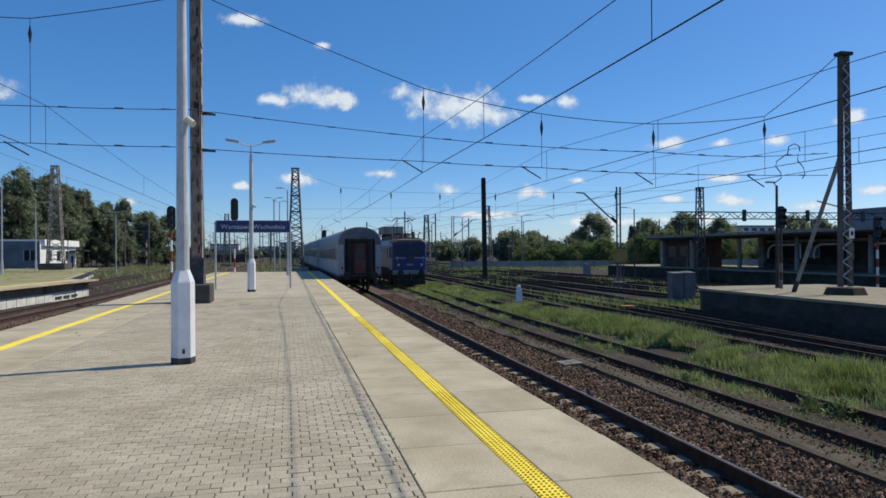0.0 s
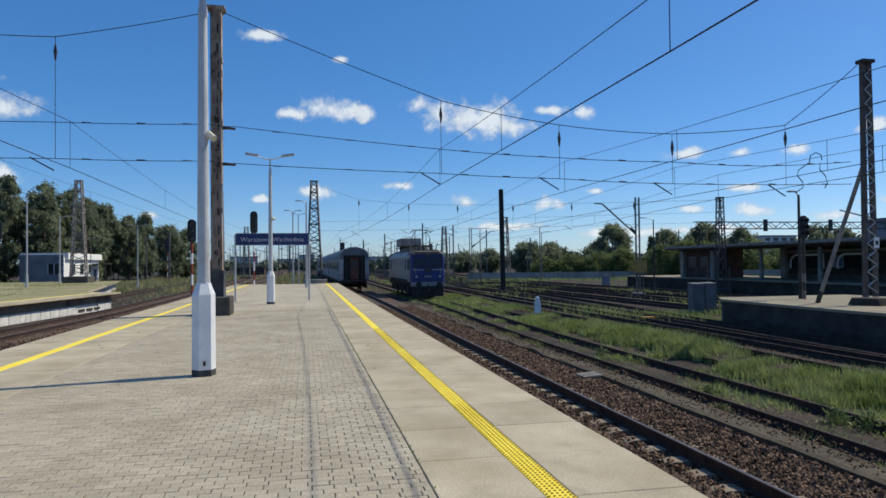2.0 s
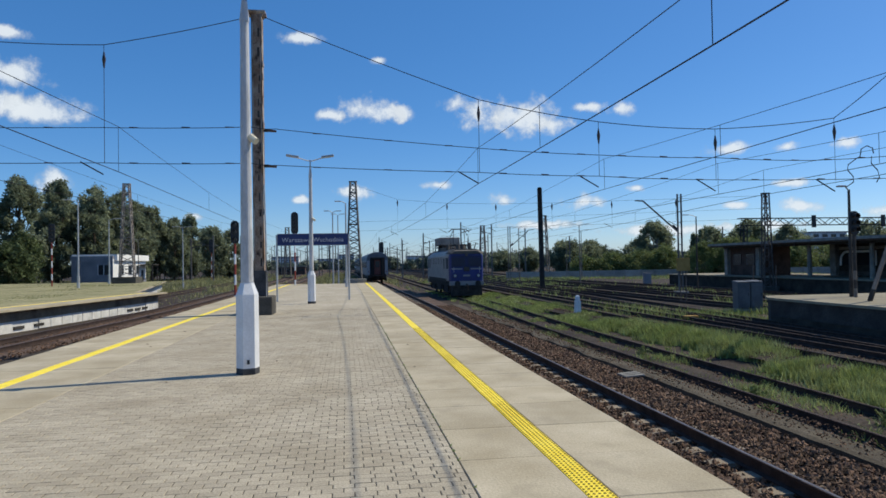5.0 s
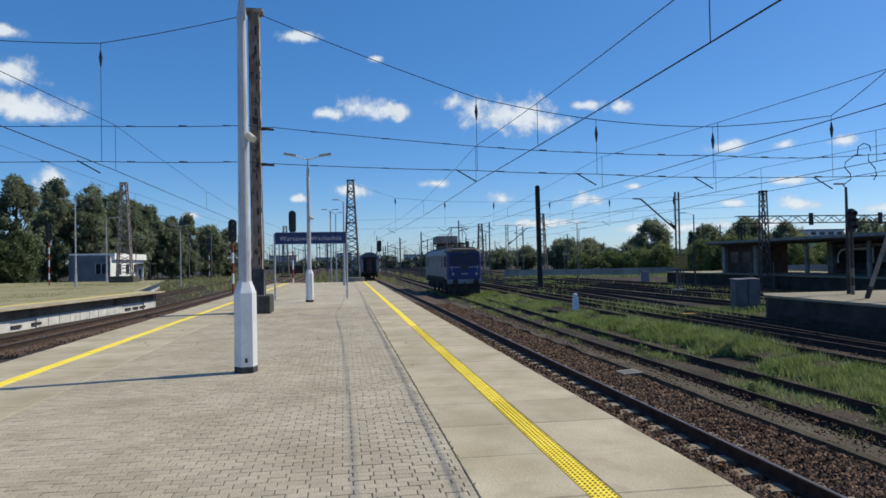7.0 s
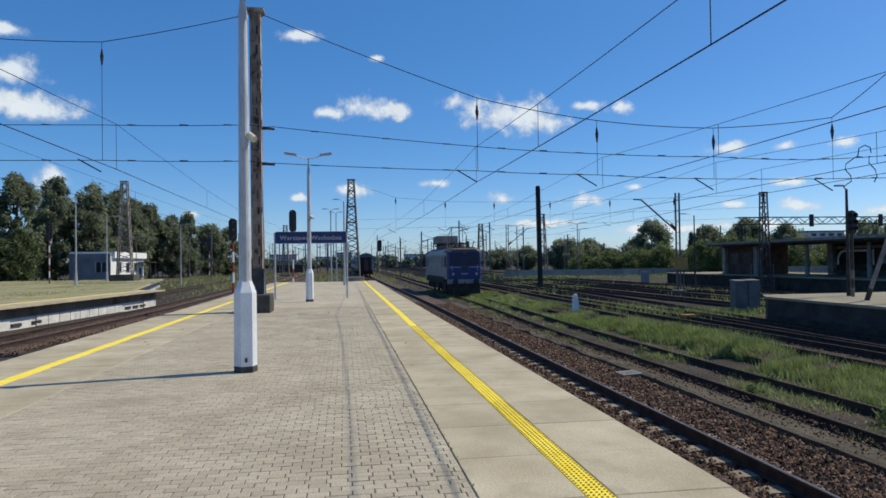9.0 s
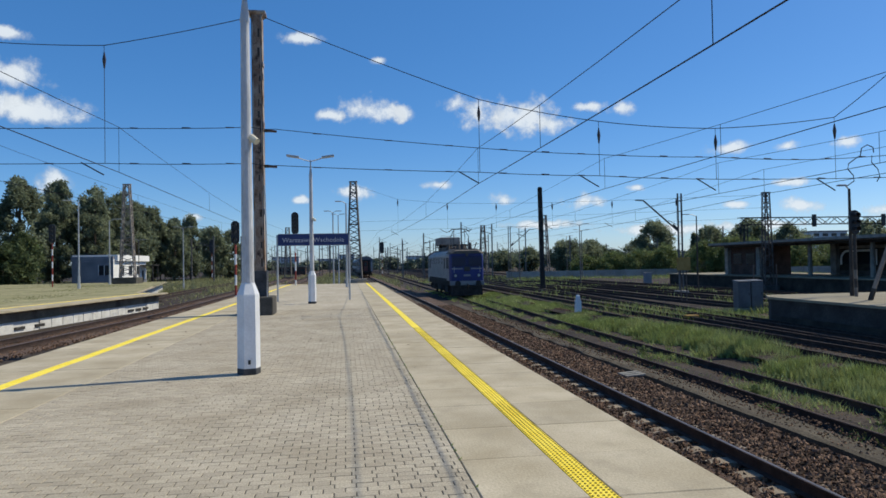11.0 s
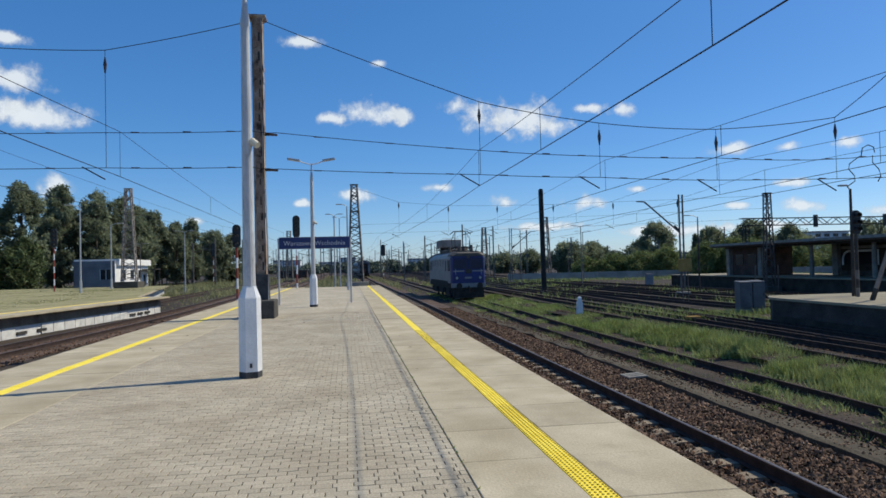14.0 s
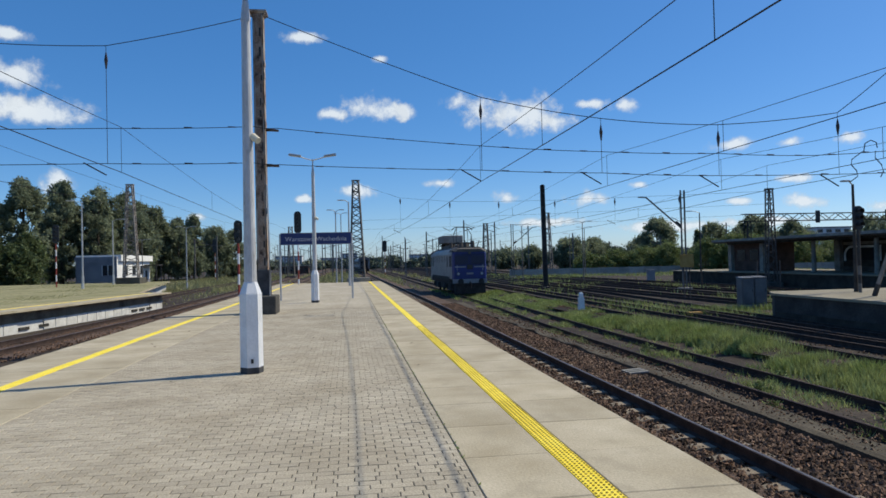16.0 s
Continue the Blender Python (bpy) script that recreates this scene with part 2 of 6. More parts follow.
def thing(name, label, category, group="", at=None, kind=""):
    ob = new(name)
    if at is not None:
        ob.matrix_basis = at
    return tagged(ob, label, category, group, kind)


def box(bm, x0, x1, y0, y1, z0, z1, bevel=0.0):
    r = bmesh.ops.create_cube(bm, size=1, matrix=Matrix.LocRotScale(((x0 + x1) / 2, (y0 + y1) / 2, (z0 + z1) / 2), None, (x1 - x0, y1 - y0, z1 - z0)))
    if bevel:
        es = list({e for v in r["verts"] for e in v.link_edges})
        bmesh.ops.bevel(bm, geom=es, offset=bevel, segments=2, affect="EDGES", profile=0.6)
    return bm


def B():
    return bmesh.new()


def cyl(bm, a, b, r1, r2=None, n=10):
    a, b = Vector(a), Vector(b)
    d = b - a
    m = Matrix.Translation((a + b) / 2) @ d.to_track_quat("Z", "Y").to_matrix().to_4x4()
    bmesh.ops.create_cone(bm, cap_ends=True, segments=n, radius1=r1, radius2=r1 if r2 is None else r2, depth=d.length, matrix=m)
    return bm


def bar(bm, a, b, w, h=None):
    """A square bar from a to b."""
    a, b = Vector(a), Vector(b)
    d = b - a
    m = Matrix.Translation((a + b) / 2) @ d.to_track_quat("Z", "Y").to_matrix().to_4x4() @ Matrix.Diagonal((w, h or w, d.length, 1))
    bmesh.ops.create_cube(bm, size=1, matrix=m)
    return bm


def tube(bm, pts, r, n=5):
    """A tube along points."""
    pts = [Vector(p) for p in pts]
    rings = []
    for i, p in enumerate(pts):
        d = (pts[min(i + 1, len(pts) - 1)] - pts[max(i - 1, 0)]).normalized()
        q = d.to_track_quat("Z", "Y")
        rings.append([bm.verts.new(p + q @ Vector((r * cos(2 * pi * k / n), r * sin(2 * pi * k / n), 0))) for k in range(n)])
    for a, b in zip(rings, rings[1:]):
        for k in range(n):
            bm.faces.new((a[k], a[(k + 1) % n], b[(k + 1) % n], b[k]))
    bm.faces.new(rings[0][::-1]), bm.faces.new(rings[-1])
    return bm


def prism(bm, profile, levels):
    """Rings of a polygon at levels (scale, z), joined: a lathe with flat sides."""
    rings = [[bm.verts.new((x * s, y * s, z)) for x, y in profile] for s, z in levels]
    n = len(profile)
    for a, b in zip(rings, rings[1:]):
        for k in range(n):
            bm.faces.new((a[k], a[(k + 1) % n], b[(k + 1) % n], b[k]))
    bm.faces.new(rings[0][::-1]), bm.faces.new(rings[-1])
    return bm


def extrude_poly(bm, pts, z0, z1):
    lo = [bm.verts.new((x, y, z0)) for x, y in pts]
    hi = [bm.verts.new((x, y, z1)) for x, y in pts]
    n = len(pts)
    for k in range(n):
        bm.faces.new((lo[k], lo[(k + 1) % n], hi[(k + 1) % n], hi[k]))
    bm.faces.new(lo[::-1]), bm.faces.new(hi)
    return bm


def sweep(bm, profile, centre, ys):
    """Sweeps an (x, z) profile along y, offset by centre(y)."""
    rings = [[bm.verts.new((centre(y) + x, y, z)) for x, z in profile] for y in ys]
    n = len(profile)
    for a, b in zip(rings, rings[1:]):
        for k in range(n):
            bm.faces.new((a[k], b[k], b[(k + 1) % n], a[(k + 1) % n]))
    bm.faces.new(rings[0]), bm.faces.new(rings[-1][::-1])
    return bm


def smooth_line(*pts):
    """x as a smooth function of y through the points (y, x)."""
    ys, xs = np.array([p[0] for p in pts], float), np.array([p[1] for p in pts], float)
    slope = np.gradient(xs, ys)

    def f(y):
        if y <= ys[0]:
            return float(xs[0] + slope[0] * (y - ys[0]))
        if y >= ys[-1]:
            return float(xs[-1] + slope[-1] * (y - ys[-1]))
        i = int(np.searchsorted(ys, y) - 1)
        h = ys[i + 1] - ys[i]
        u = (y - ys[i]) / h
        return float((2 * u**3 - 3 * u**2 + 1) * xs[i] + (u**3 - 2 * u**2 + u) * h * slope[i] + (3 * u**2 - 2 * u**3) * xs[i + 1] + (u**3 - u**2) * h * slope[i + 1])
    return f


RAIL_Z, SLEEPER_Z, GROUND_Z = -0.9, -1.07, -1.13
YARD_DROP = 0.3  # the yard lies lower than the platform track
GROUND_R = -1.18


def ground_level(x):
    """Height of the ground: the loco track lies in a shallow dip."""
    if x < 6.2:
        return GROUND_Z
    if x < 7.2:
        return GROUND_Z - YARD_DROP * (x - 6.2)
    if x < 11.6:
        return GROUND_Z - YARD_DROP
    return min(GROUND_R, GROUND_Z - YARD_DROP + 0.25 * (x - 11.6) / 1.2)


# ---- ground ----
def ground():
    bm = B()
    xs = [-2500, -600, -200, -80] + list(range(-40, 5, 4)) + [6.2, 7.2, 8, 10, 11.6, 12.8] + list(range(16, 61, 4)) + [100, 250, 700, 2500]
    ys = [-800, -200, -60] + list(range(-20, 101, 4)) + [130, 180, 260, 400, 800, 3000]
    g = [[bm.verts.new((x, y, ground_level(x) + 0.03 * noise.noise((x * 0.17, y * 0.11, 3)))) for x in xs] for y in ys]
    for r0, r1 in zip(g, g[1:]):
        for k in range(len(xs) - 1):
            bm.faces.new((r0[k], r0[k + 1], r1[k + 1], r1[k]))
    return tagged(part("ground", bm, GROUND), "dark brown stony railway ground with weeds", "ground", kind="structure")


ground()

TRACKS = [
    ("platform_track", smooth_line((-20, 4.5), (0, 4.52), (25, 4.56), (45, 4.61), (60, 4.5), (84, 4.3), (110, 4.05), (145, 3.95), (205, 3.8), (300, 3.0), (420, 1.5)), -15, 420),
    ("loco_track", smooth_line((-20, 9.35), (10, 9.35), (28, 9.4), (42, 9.85), (56, 10.1), (90, 10.25), (160, 10.6), (400, 10.6)), -15, 400),
    ("yard_track", smooth_line((-20, 13.75), (10, 13.75), (40, 13.85), (70, 14.4), (150, 15.0), (400, 15.0)), -15, 400),
    ("yard_track", smooth_line((6, 16.3), (18, 16.55), (27, 17.15), (38, 18.2), (50, 19.0), (70, 19.6), (150, 21.0), (400, 22)), 5, 400),
    ("yard_track", smooth_line((34, 22.2), (44, 22.0), (58, 21.9), (72, 21.6), (90, 21.8), (150, 23.5), (400, 25)), 34, 400),
    ("yard_track", smooth_line((40, 25.6), (60, 25.5), (90, 25.0), (150, 26.5), (400, 28.5)), 38, 400),
    ("yard_track", smooth_line((44, 29.4), (56, 29.0), (66, 28.6), (80, 28.2), (104, 28.4), (150, 30), (400, 33)), 42, 400),
    ("yard_track", smooth_line((-20, 16.25), (18, 16.3), (27, 16.45), (40, 16.7), (60, 16.9), (90, 17.2), (150, 18), (400, 19)), -15, 400),
    ("yard_track", smooth_line((40, 33.4), (60, 32.8), (90, 32), (150, 35), (400, 44)), 38, 300),
    ("side_track", smooth_line((-20, -7.8), (60, -7.8), (140, -7.6), (400, -6)), -15, 400),
    ("side_track", smooth_line((-20, -16.2), (27, -12.25), (42, -11.4), (60, -11.3), (140, -12), (400, -12)), -15, 400),
    ("side_track", smooth_line((50, -16.5), (70, -17.2), (140, -18), (400, -20)), 60, 400),
]
RAIL_PROFILE = [(-0.07, 0), (0.07, 0), (0.07, 0.012), (0.012, 0.03), (0.01, 0.125), (0.035, 0.14), (0.036, 0.17), (0.03, 0.174), (-0.03, 0.174), (-0.036, 0.17), (-0.035, 0.14), (-0.01, 0.125), (-0.012, 0.03), (-0.07, 0.012)]


def tracks():
    sleeper_mesh = bpy.data.meshes.new("sleeper")
    bm = B()
    prof = [(-1.25, 0.0), (1.25, 0.0), (1.22, 0.16), (0.45, 0.16), (0.3, 0.12), (-0.3, 0.12), (-0.45, 0.16), (-1.22, 0.16)]
    lo = [bm.verts.new((x, -0.13, z)) for x, z in prof]
    hi = [bm.verts.new((x * 0.99, 0.13, z)) for x, z in prof]
    for k in range(8):
        bm.faces.new((lo[k], lo[(k + 1) % 8], hi[(k + 1) % 8], hi[k]))
    bm.faces.new(lo[::-1]), bm.faces.new(hi)
    bm.to_mesh(sleeper_mesh)
    bm.free()
    sleeper_mesh.materials.append(SLEEPER)
    for i, (name, f, y0, y1) in enumerate(TRACKS):
        dz = YARD_DROP if i == 1 else 0.04 + 0.005 * i if i <= 8 and i else 0.0
        t = thing(name, "railway track of rusty steel rails on concrete sleepers in brown ballast", "railway track", "railway tracks", kind="structure")
        ys = [y0 + k * 2.0 for k in range(int((min(y1, 120) - y0) / 2))] + list(np.linspace(min(y1, 120), y1, 20)) if y1 > 120 else list(np.arange(y0, y1 + 1, 2.0))
        for s in (-0.755, 0.755):
            r = part("rail", sweep(B(), [(x, z + RAIL_Z - dz - 0.174) for x, z in RAIL_PROFILE], lambda y: f(y) + s, ys), RAIL, t)
            part("rail_head_surface", sweep(B(), [(x, z + RAIL_Z - dz) for x, z in ((-0.022, 0), (0.022, 0), (0.02, 0.003), (-0.02, 0.003))], lambda y: f(y) + s, ys), RAIL_TOP if i in (0, 9, 10) else RAIL, r)
        y = y0 + 0.3
        n = 0
        far = B()
        while y < min(y1, 140):
            m = Matrix.LocRotScale((f(y), y, SLEEPER_Z - dz - (0.16 if i == 0 else 0.185) + random.uniform(-0.006, 0.006)), Euler((0, 0, random.uniform(-0.01, 0.01))), None)
            if i == 0 and y < 90:
                ob = new("sleeper", sleeper_mesh)
                ob.parent = t
                ob.matrix_basis = m
            else:
                bmesh.ops.create_cube(far, size=1, matrix=m @ Matrix.Translation((0, 0, 0.08)) @ Matrix.Diagonal((2.5, 0.26, 0.16, 1)))
            y += 0.6
            n += 1
        if far.verts:
            tagged(part("sleepers", far, SLEEPER_OLD, t), kind="stuff")
        else:
            far.free()


tracks()

# ---- platforms ----
PLAT_L, PLAT_R, PLAT_END = -6.25, 2.88, 62.0
JOINT_X, YEL_R, YEL_L, PAVE_L = 0.95, 1.84, -5.1, -3.9


def main_platform():
    p = thing("platform", "island platform paved with grey concrete blocks and pale edge slabs", "platform", kind="structure")
    part("core", box(B(), PLAT_L + 0.35, PLAT_R - 0.35, -14, PLAT_END - 0.1, GROUND_Z - 0.3, -0.075), JOINT, p)
    bm = B()
    box(bm, PLAT_R - 0.34, PLAT_R - 0.2, -14, PLAT_END - 0.05, GROUND_Z - 0.3, -0.13)
    box(bm, PLAT_L + 0.2, PLAT_L + 0.34, -14, PLAT_END - 0.05, GROUND_Z - 0.3, -0.13)
    part("retaining_wall", bm, CONCRETE_OLD, p)
    return p


platform = main_platform()


def island_platform(name, pts, label, wall=None, over=0.5, deck=CONCRETE):
    p = thing(name, label, "platform", kind="structure")
    n = len(pts)
    part("deck", extrude_poly(B(), pts, -0.1, 0.0), deck, p)
    area = sum(pts[k][0] * pts[(k + 1) % n][1] - pts[(k + 1) % n][0] * pts[k][1] for k in range(n))
    inner = []
    for k in range(n):
        p0, p1, p2 = Vector(pts[k - 1]), Vector(pts[k]), Vector(pts[(k + 1) % n])
        d0, d1 = (p1 - p0).normalized(), (p2 - p1).normalized()
        s = 1 if area > 0 else -1
        nn = (Vector((-d0.y, d0.x)) + Vector((-d1.y, d1.x))) * s
        inner.append(tuple(p1 + nn / max(0.4, 1 + d0.dot(d1)) * over))
    part("wall", extrude_poly(B(), inner, GROUND_R - 0.2, -0.1), wall or PLATFORM_SIDE, p)
    return p


left_platform = island_platform("platform_west", [(-18.3, 0), (-12.35, 49.5), (-14.6, 50.1), (-22, 88), (-48, 88), (-48, 0)], "side platform with pale slabs, weedy top and a white concrete wall", None, 0.56)
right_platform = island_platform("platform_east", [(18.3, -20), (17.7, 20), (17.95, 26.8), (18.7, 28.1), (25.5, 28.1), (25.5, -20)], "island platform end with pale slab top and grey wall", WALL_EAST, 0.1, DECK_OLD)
canopy_platform = island_platform("platform_canopy", [(37, -20), (37, 74), (47, 74), (47, -20)], "long platform under a dark canopy roof", WALL_SOOT_SHADE, 0.15, DECK_OLD)


# Shadow along the wall foot, built as a near-black strip.
part("foot_shade_band", extrude_poly(B(), [(18.37, -19.8), (17.77, 20), (18.01, 26.7), (18.4, 26.9), (18.15, 20), (18.7, -19.8)], GROUND_R - 0.2, -0.78), WALL_SOOT_SHADE, right_platform, "dark foot of the wall, shade put into the colour")
edge = lambda y, d: -18.856 + 0.1202 * y + d
# Shade under the deck overhang, painted as a brown band along the wall top.
part("overhang_shade_band", extrude_poly(B(), [(edge(0.5, 0.012), 0.5), (edge(49.3, 0.012), 49.3), (edge(49.3, -0.2), 49.3), (edge(0.5, -0.2), 0.5)], -0.6, -0.104), WALL_SHADE_BAND, left_platform, "brown upper band of the wall, painted overhang shade")
for k in range(30):
    y = 18.6 + k * 1.02
    if k in (14, 15, 25, 26, 27):
        continue
    part("wall_panel", extrude_poly(B(), [(edge(y + 0.02, 0.05), y + 0.02), (edge(y + 0.99, 0.05), y + 0.99), (edge(y + 0.99, -0.02), y + 0.99), (edge(y + 0.02, -0.02), y + 0.02)], -1.1, -0.605), PLATFORM_SIDE, left_platform)
turf = part("turf", extrude_poly(B(), [(-20.3, 2), (-14.1, 48.9), (-14.75, 50.1), (-22.1, 87.5), (-47.5, 87.5), (-47.5, 2)], 0.004, 0.03), TURF, left_platform, "worn yellowish turf over the slabs")


# ---- overhead line masts and lamps ----
def lamp_post(at, label, arms=True, h=6.45):
    t = thing("street_lamp", label, "lamp post", "platform lamp posts", pose(*at))
    hexa = [(cos(pi / 3 * k + 0.25), sin(pi / 3 * k + 0.25)) for k in range(6)]
    part("base_band", prism(B(), hexa, [(0.182, 0.0), (0.182, 0.1)]), DARK_BAND, t, "black painted foot band")
    part("base", prism(B(), hexa, [(0.18, 0.1), (0.176, 1.26), (0.172, 1.28), (0.1, 1.47)]), WHITE_PAINT, t)
    part("shaft", prism(B(), [(cos(pi / 8 * k), sin(pi / 8 * k)) for k in range(16)], [(0.1, 1.46), (0.085, 3.6), (0.07, h - 0.74)]), SHAFT_GREY, t, "pale grey weathered shaft")
    part("cone", prism(B(), [(cos(pi / 6 * k), sin(pi / 6 * k)) for k in range(12)], [(0.078, h - 0.77), (0.078, h - 0.73), (0.03, h - 0.3), (0.026, h)]), SHAFT_GREY, t)
    part("clip", cyl(B(), (0.08, -0.03, 3.8), (0.18, -0.1, 3.72), 0.065, 0.055), LAMP_GLASS, t, "small cream clamp disc")
    for s in (-1, 1):
        a = part("arm", tube(B(), [(0, 0, h - 0.06), (s * 0.25, 0, h + 0.0), (s * 0.55, 0, h + 0.1)], 0.028, 6), WHITE_PAINT, t)
        hd = box(B(), s * 0.78 - 0.28, s * 0.78 + 0.28, -0.11, 0.11, -0.05, 0.05, 0.03)
        bmesh.ops.rotate(hd, verts=hd.verts, cent=(s * 0.5, 0, 0), matrix=Matrix.Rotation(-s * 0.15, 3, "Y"))
        bmesh.ops.translate(hd, verts=hd.verts, vec=(0, 0, h + 0.12))
        part("lamp_head", hd, GALVANISED, a)
    return t


lamp_a = lamp_post((-1.57, 11.2, 0), "white hexagonal steel lamp post with black foot on paving")
copy_thing(lamp_a, pose(-1.52, 30.8, 0))
part("sticker", box(B(), 0.01, 0.05, -0.176, -0.172, 0.17, 0.24), DARK_BAND, lamp_a, "small torn black sticker")


def slim_lamp(at, h, arms, label, mat=None):
    mat = mat or GALVANISED
    t = thing("street_lamp", label, "lamp post", "yard lamp posts", pose(*at))
    part("shaft", cyl(B(), (0, 0, 0), (0, 0, h), 0.085, 0.05, 8), mat, t)
    part("base", cyl(B(), (0, 0, 0), (0, 0, 1.1), 0.13 if mat is GALVANISED else 0.09, 0.11 if mat is GALVANISED else 0.08, 6), mat, t)
    for s in arms:
        a = part("arm", tube(B(), [(0, 0, h - 0.05), (s * 0.4, 0, h + 0.12), (s * 0.8, 0, h + 0.15)], 0.03, 5), GALVANISED, t)
        part("lamp_head", box(B(), s * 1.0 - 0.3 * min(1, abs(s) + 0.2), s * 1.0 + 0.3 * min(1, abs(s) + 0.2), -0.12, 0.12, h + 0.11, h + 0.18, 0.03), GALVANISED, a)
    return t


def lattice(bm, w0, w1, d0, d1, z0, z1, leg, lace, n):
    """Four tapering legs with zigzag lacing on each face."""
    c = lambda z, i: Vector(((w0 + (w1 - w0) * (z - z0) / (z1 - z0)) / 2 * (1 if i in (1, 2) else -1), (d0 + (d1 - d0) * (z - z0) / (z1 - z0)) / 2 * (1 if i > 1 else -1), z))
    for i in range(4):
        bar(bm, c(z0, i), c(z1, i), leg)
    for k in range(n):
        za, zb = z0 + (z1 - z0) * k / n, z0 + (z1 - z0) * (k + 1) / n
        for i in range(4):
            j = (i + 1) % 4
            bar(bm, c(za, i if k % 2 else j), c(zb, j if k % 2 else i), lace)
            if k % 3 == 0:
                bar(bm, c(za, i), c(za, j), lace)
    return bm


def tower(at, h, label, w0=1.5, w1=0.6, mat=STEEL_GREY, footing=1.0, n=20, d0=None, leg=0.15):
    t = thing("catenary_tower", label, "railway mast", "lattice towers", pose(*at))
    part("lattice", lattice(B(), w0, w1, d0 or w0, d0 or w1, 0.3, h, leg, leg * 0.57, n), mat, t)
    part("cap", box(B(), -w1 * 0.75, w1 * 0.75, -0.25, 0.25, h, h + 0.12), mat, t)
    if footing:
        part("footing", box(B(), -w0 * 0.8, w0 * 0.8, -w0 * 0.8, w0 * 0.8, -0.3, footing * 0.8, 0.06), WALL_DARK, t)
    return t


def rusty_mast():
    """Two channels back to back, joined by batten plates, with dark gaps between them."""
    t = thing("catenary_mast", "tall brown rusty riveted catenary mast on a concrete block", "railway mast", at=pose(-3.06, 25.0, 0))
    h = 10.85
    for s in (-1, 1):
        bm = B()
        box(bm, s * 0.17 - 0.012, s * 0.17 + 0.012, -0.26, 0.26, 0.5, h)
        for yy in (-0.26, 0.24):
            box(bm, min(s * 0.182, s * 0.125), max(s * 0.182, s * 0.125), yy, yy + 0.02, 0.5, h)
        part("channel", bm, RUST_MAST, t)
    part("web", box(B(), -0.155, 0.155, -0.235, 0.235, 0.5, h), RUST_DARK, t, "rust-brown web between the channels")
    rng = random.Random(6)
    z = 1.7
    while z < h - 0.4:
        d = rng.uniform(0.12, 0.34)
        x = rng.uniform(0.0, 0.07)
        part("slot", box(B(), x, x + rng.uniform(0.04, 0.075), -0.239, -0.2, z, z + d), STEEL_DARK, t, "dark rusted-through slot")
        if rng.random() < 0.5:
            part("batten_plate", box(B(), 0.183, 0.184 + rng.uniform(0.012, 0.04), -0.25, 0.1, z + 0.1, z + 0.1 + d), RUST_MAST, t)
        z += d + rng.uniform(0.12, 0.5)
    part("cap", prism(B(), [(-1, -1), (1, -1), (1, 1), (-1, 1)], [(0.2, h - 0.12), (0.31, h), (0.31, h + 0.05)]), RUST_MAST, t)
    part("conduit", tube(B(), [(0.25, -0.3, 0.55), (0.26, -0.3, 2.5), (0.22, -0.3, 4.6)], 0.03, 6), GALVANISED, t)
    part("lower_sleeve", box(B(), -0.25, 0.25, -0.33, 0.33, 0.55, 1.55, 0.02), DARK_BAND, t, "dark painted lower sleeve")
    part("footing", box(B(), -0.42, 0.5, -0.75, 0.6, -0.05, 0.64, 0.05), WALL_DARK, t, "weathered concrete foundation block")
    for z in (6.62, 5.33):
        br = part("bracket", box(B(), 0.18, 0.34, -0.05, 0.05, z - 0.05, z + 0.05), STEEL_DARK, t)
        part("insulator", cyl(B(), (0.34, 0, z), (0.64, 0, z - 0.03), 0.055, 0.04, 8), INSULATOR, br)
    return t


rusty_mast()


def mast_east():
    t = thing("catenary_mast", "grey lattice catenary mast with concrete footing and leaning stay", "railway mast", at=pose(20.5, 21.4, 0))
    h = 9.0
    for s in (-1, 1):
        part("leg", bar(B(), (s * 0.22, 0, 0.3), (s * 0.13, 0, h), 0.1, 0.2), STEEL_BROWN, t)
    for k in range(32):
        z = 0.45 + k * 0.26
        w = 0.22 - 0.09 * (z - 0.3) / (h - 0.3)
        s = 1 if k % 2 else -1
        part("lacing_bar", bar(B(), (-s * w, -0.1, z), (s * (w - 0.01), -0.1, z + 0.26), 0.04, 0.025), GALVANISED, t)
    part("cap", box(B(), -0.27, 0.27, -0.18, 0.18, h, h + 0.12), STEEL_DARK, t)
    bm = B()
    bmesh.ops.create_cone(bm, cap_ends=True, segments=8, radius1=0.78, radius2=0.66, depth=0.26, matrix=pose(0, 0, 0.13, 0, 0, 22))
    part("footing", bm, WALL_SOOT_SHADE, t, "blackened octagonal footing")
    part("plate", box(B(), 0.08, 0.3, -0.135, -0.115, 2.1, 2.5, 0.005), PLASTER_WHITE, t, "small white number plate")
    part("plate_mark", box(B(), 0.13, 0.25, -0.14, -0.136, 2.22, 2.38), STEEL_DARK, t)
    part("stay", bar(B(), (-0.82, 1.7, 0.02), (-0.18, 0.0, 5.2), 0.1, 0.12), STEEL_PALE, t)
    part("stay_foot", bar(B(), (-0.822, 1.7, 0.0), (-0.765, 1.55, 0.46), 0.12, 0.14), STEEL_DARK, t, "black painted stay foot")
    return t


mast_east()
tower((0.9, 75, GROUND_Z), 11.9, "tall tapering grey lattice catenary tower", 1.7, 0.6)
tower((-24.25, 80, 0), 11.1, "tapering grey lattice catenary tower on a dark concrete plinth", 1.6, 0.55, STEEL_PALE, footing=0.9, d0=0.7, leg=0.12)


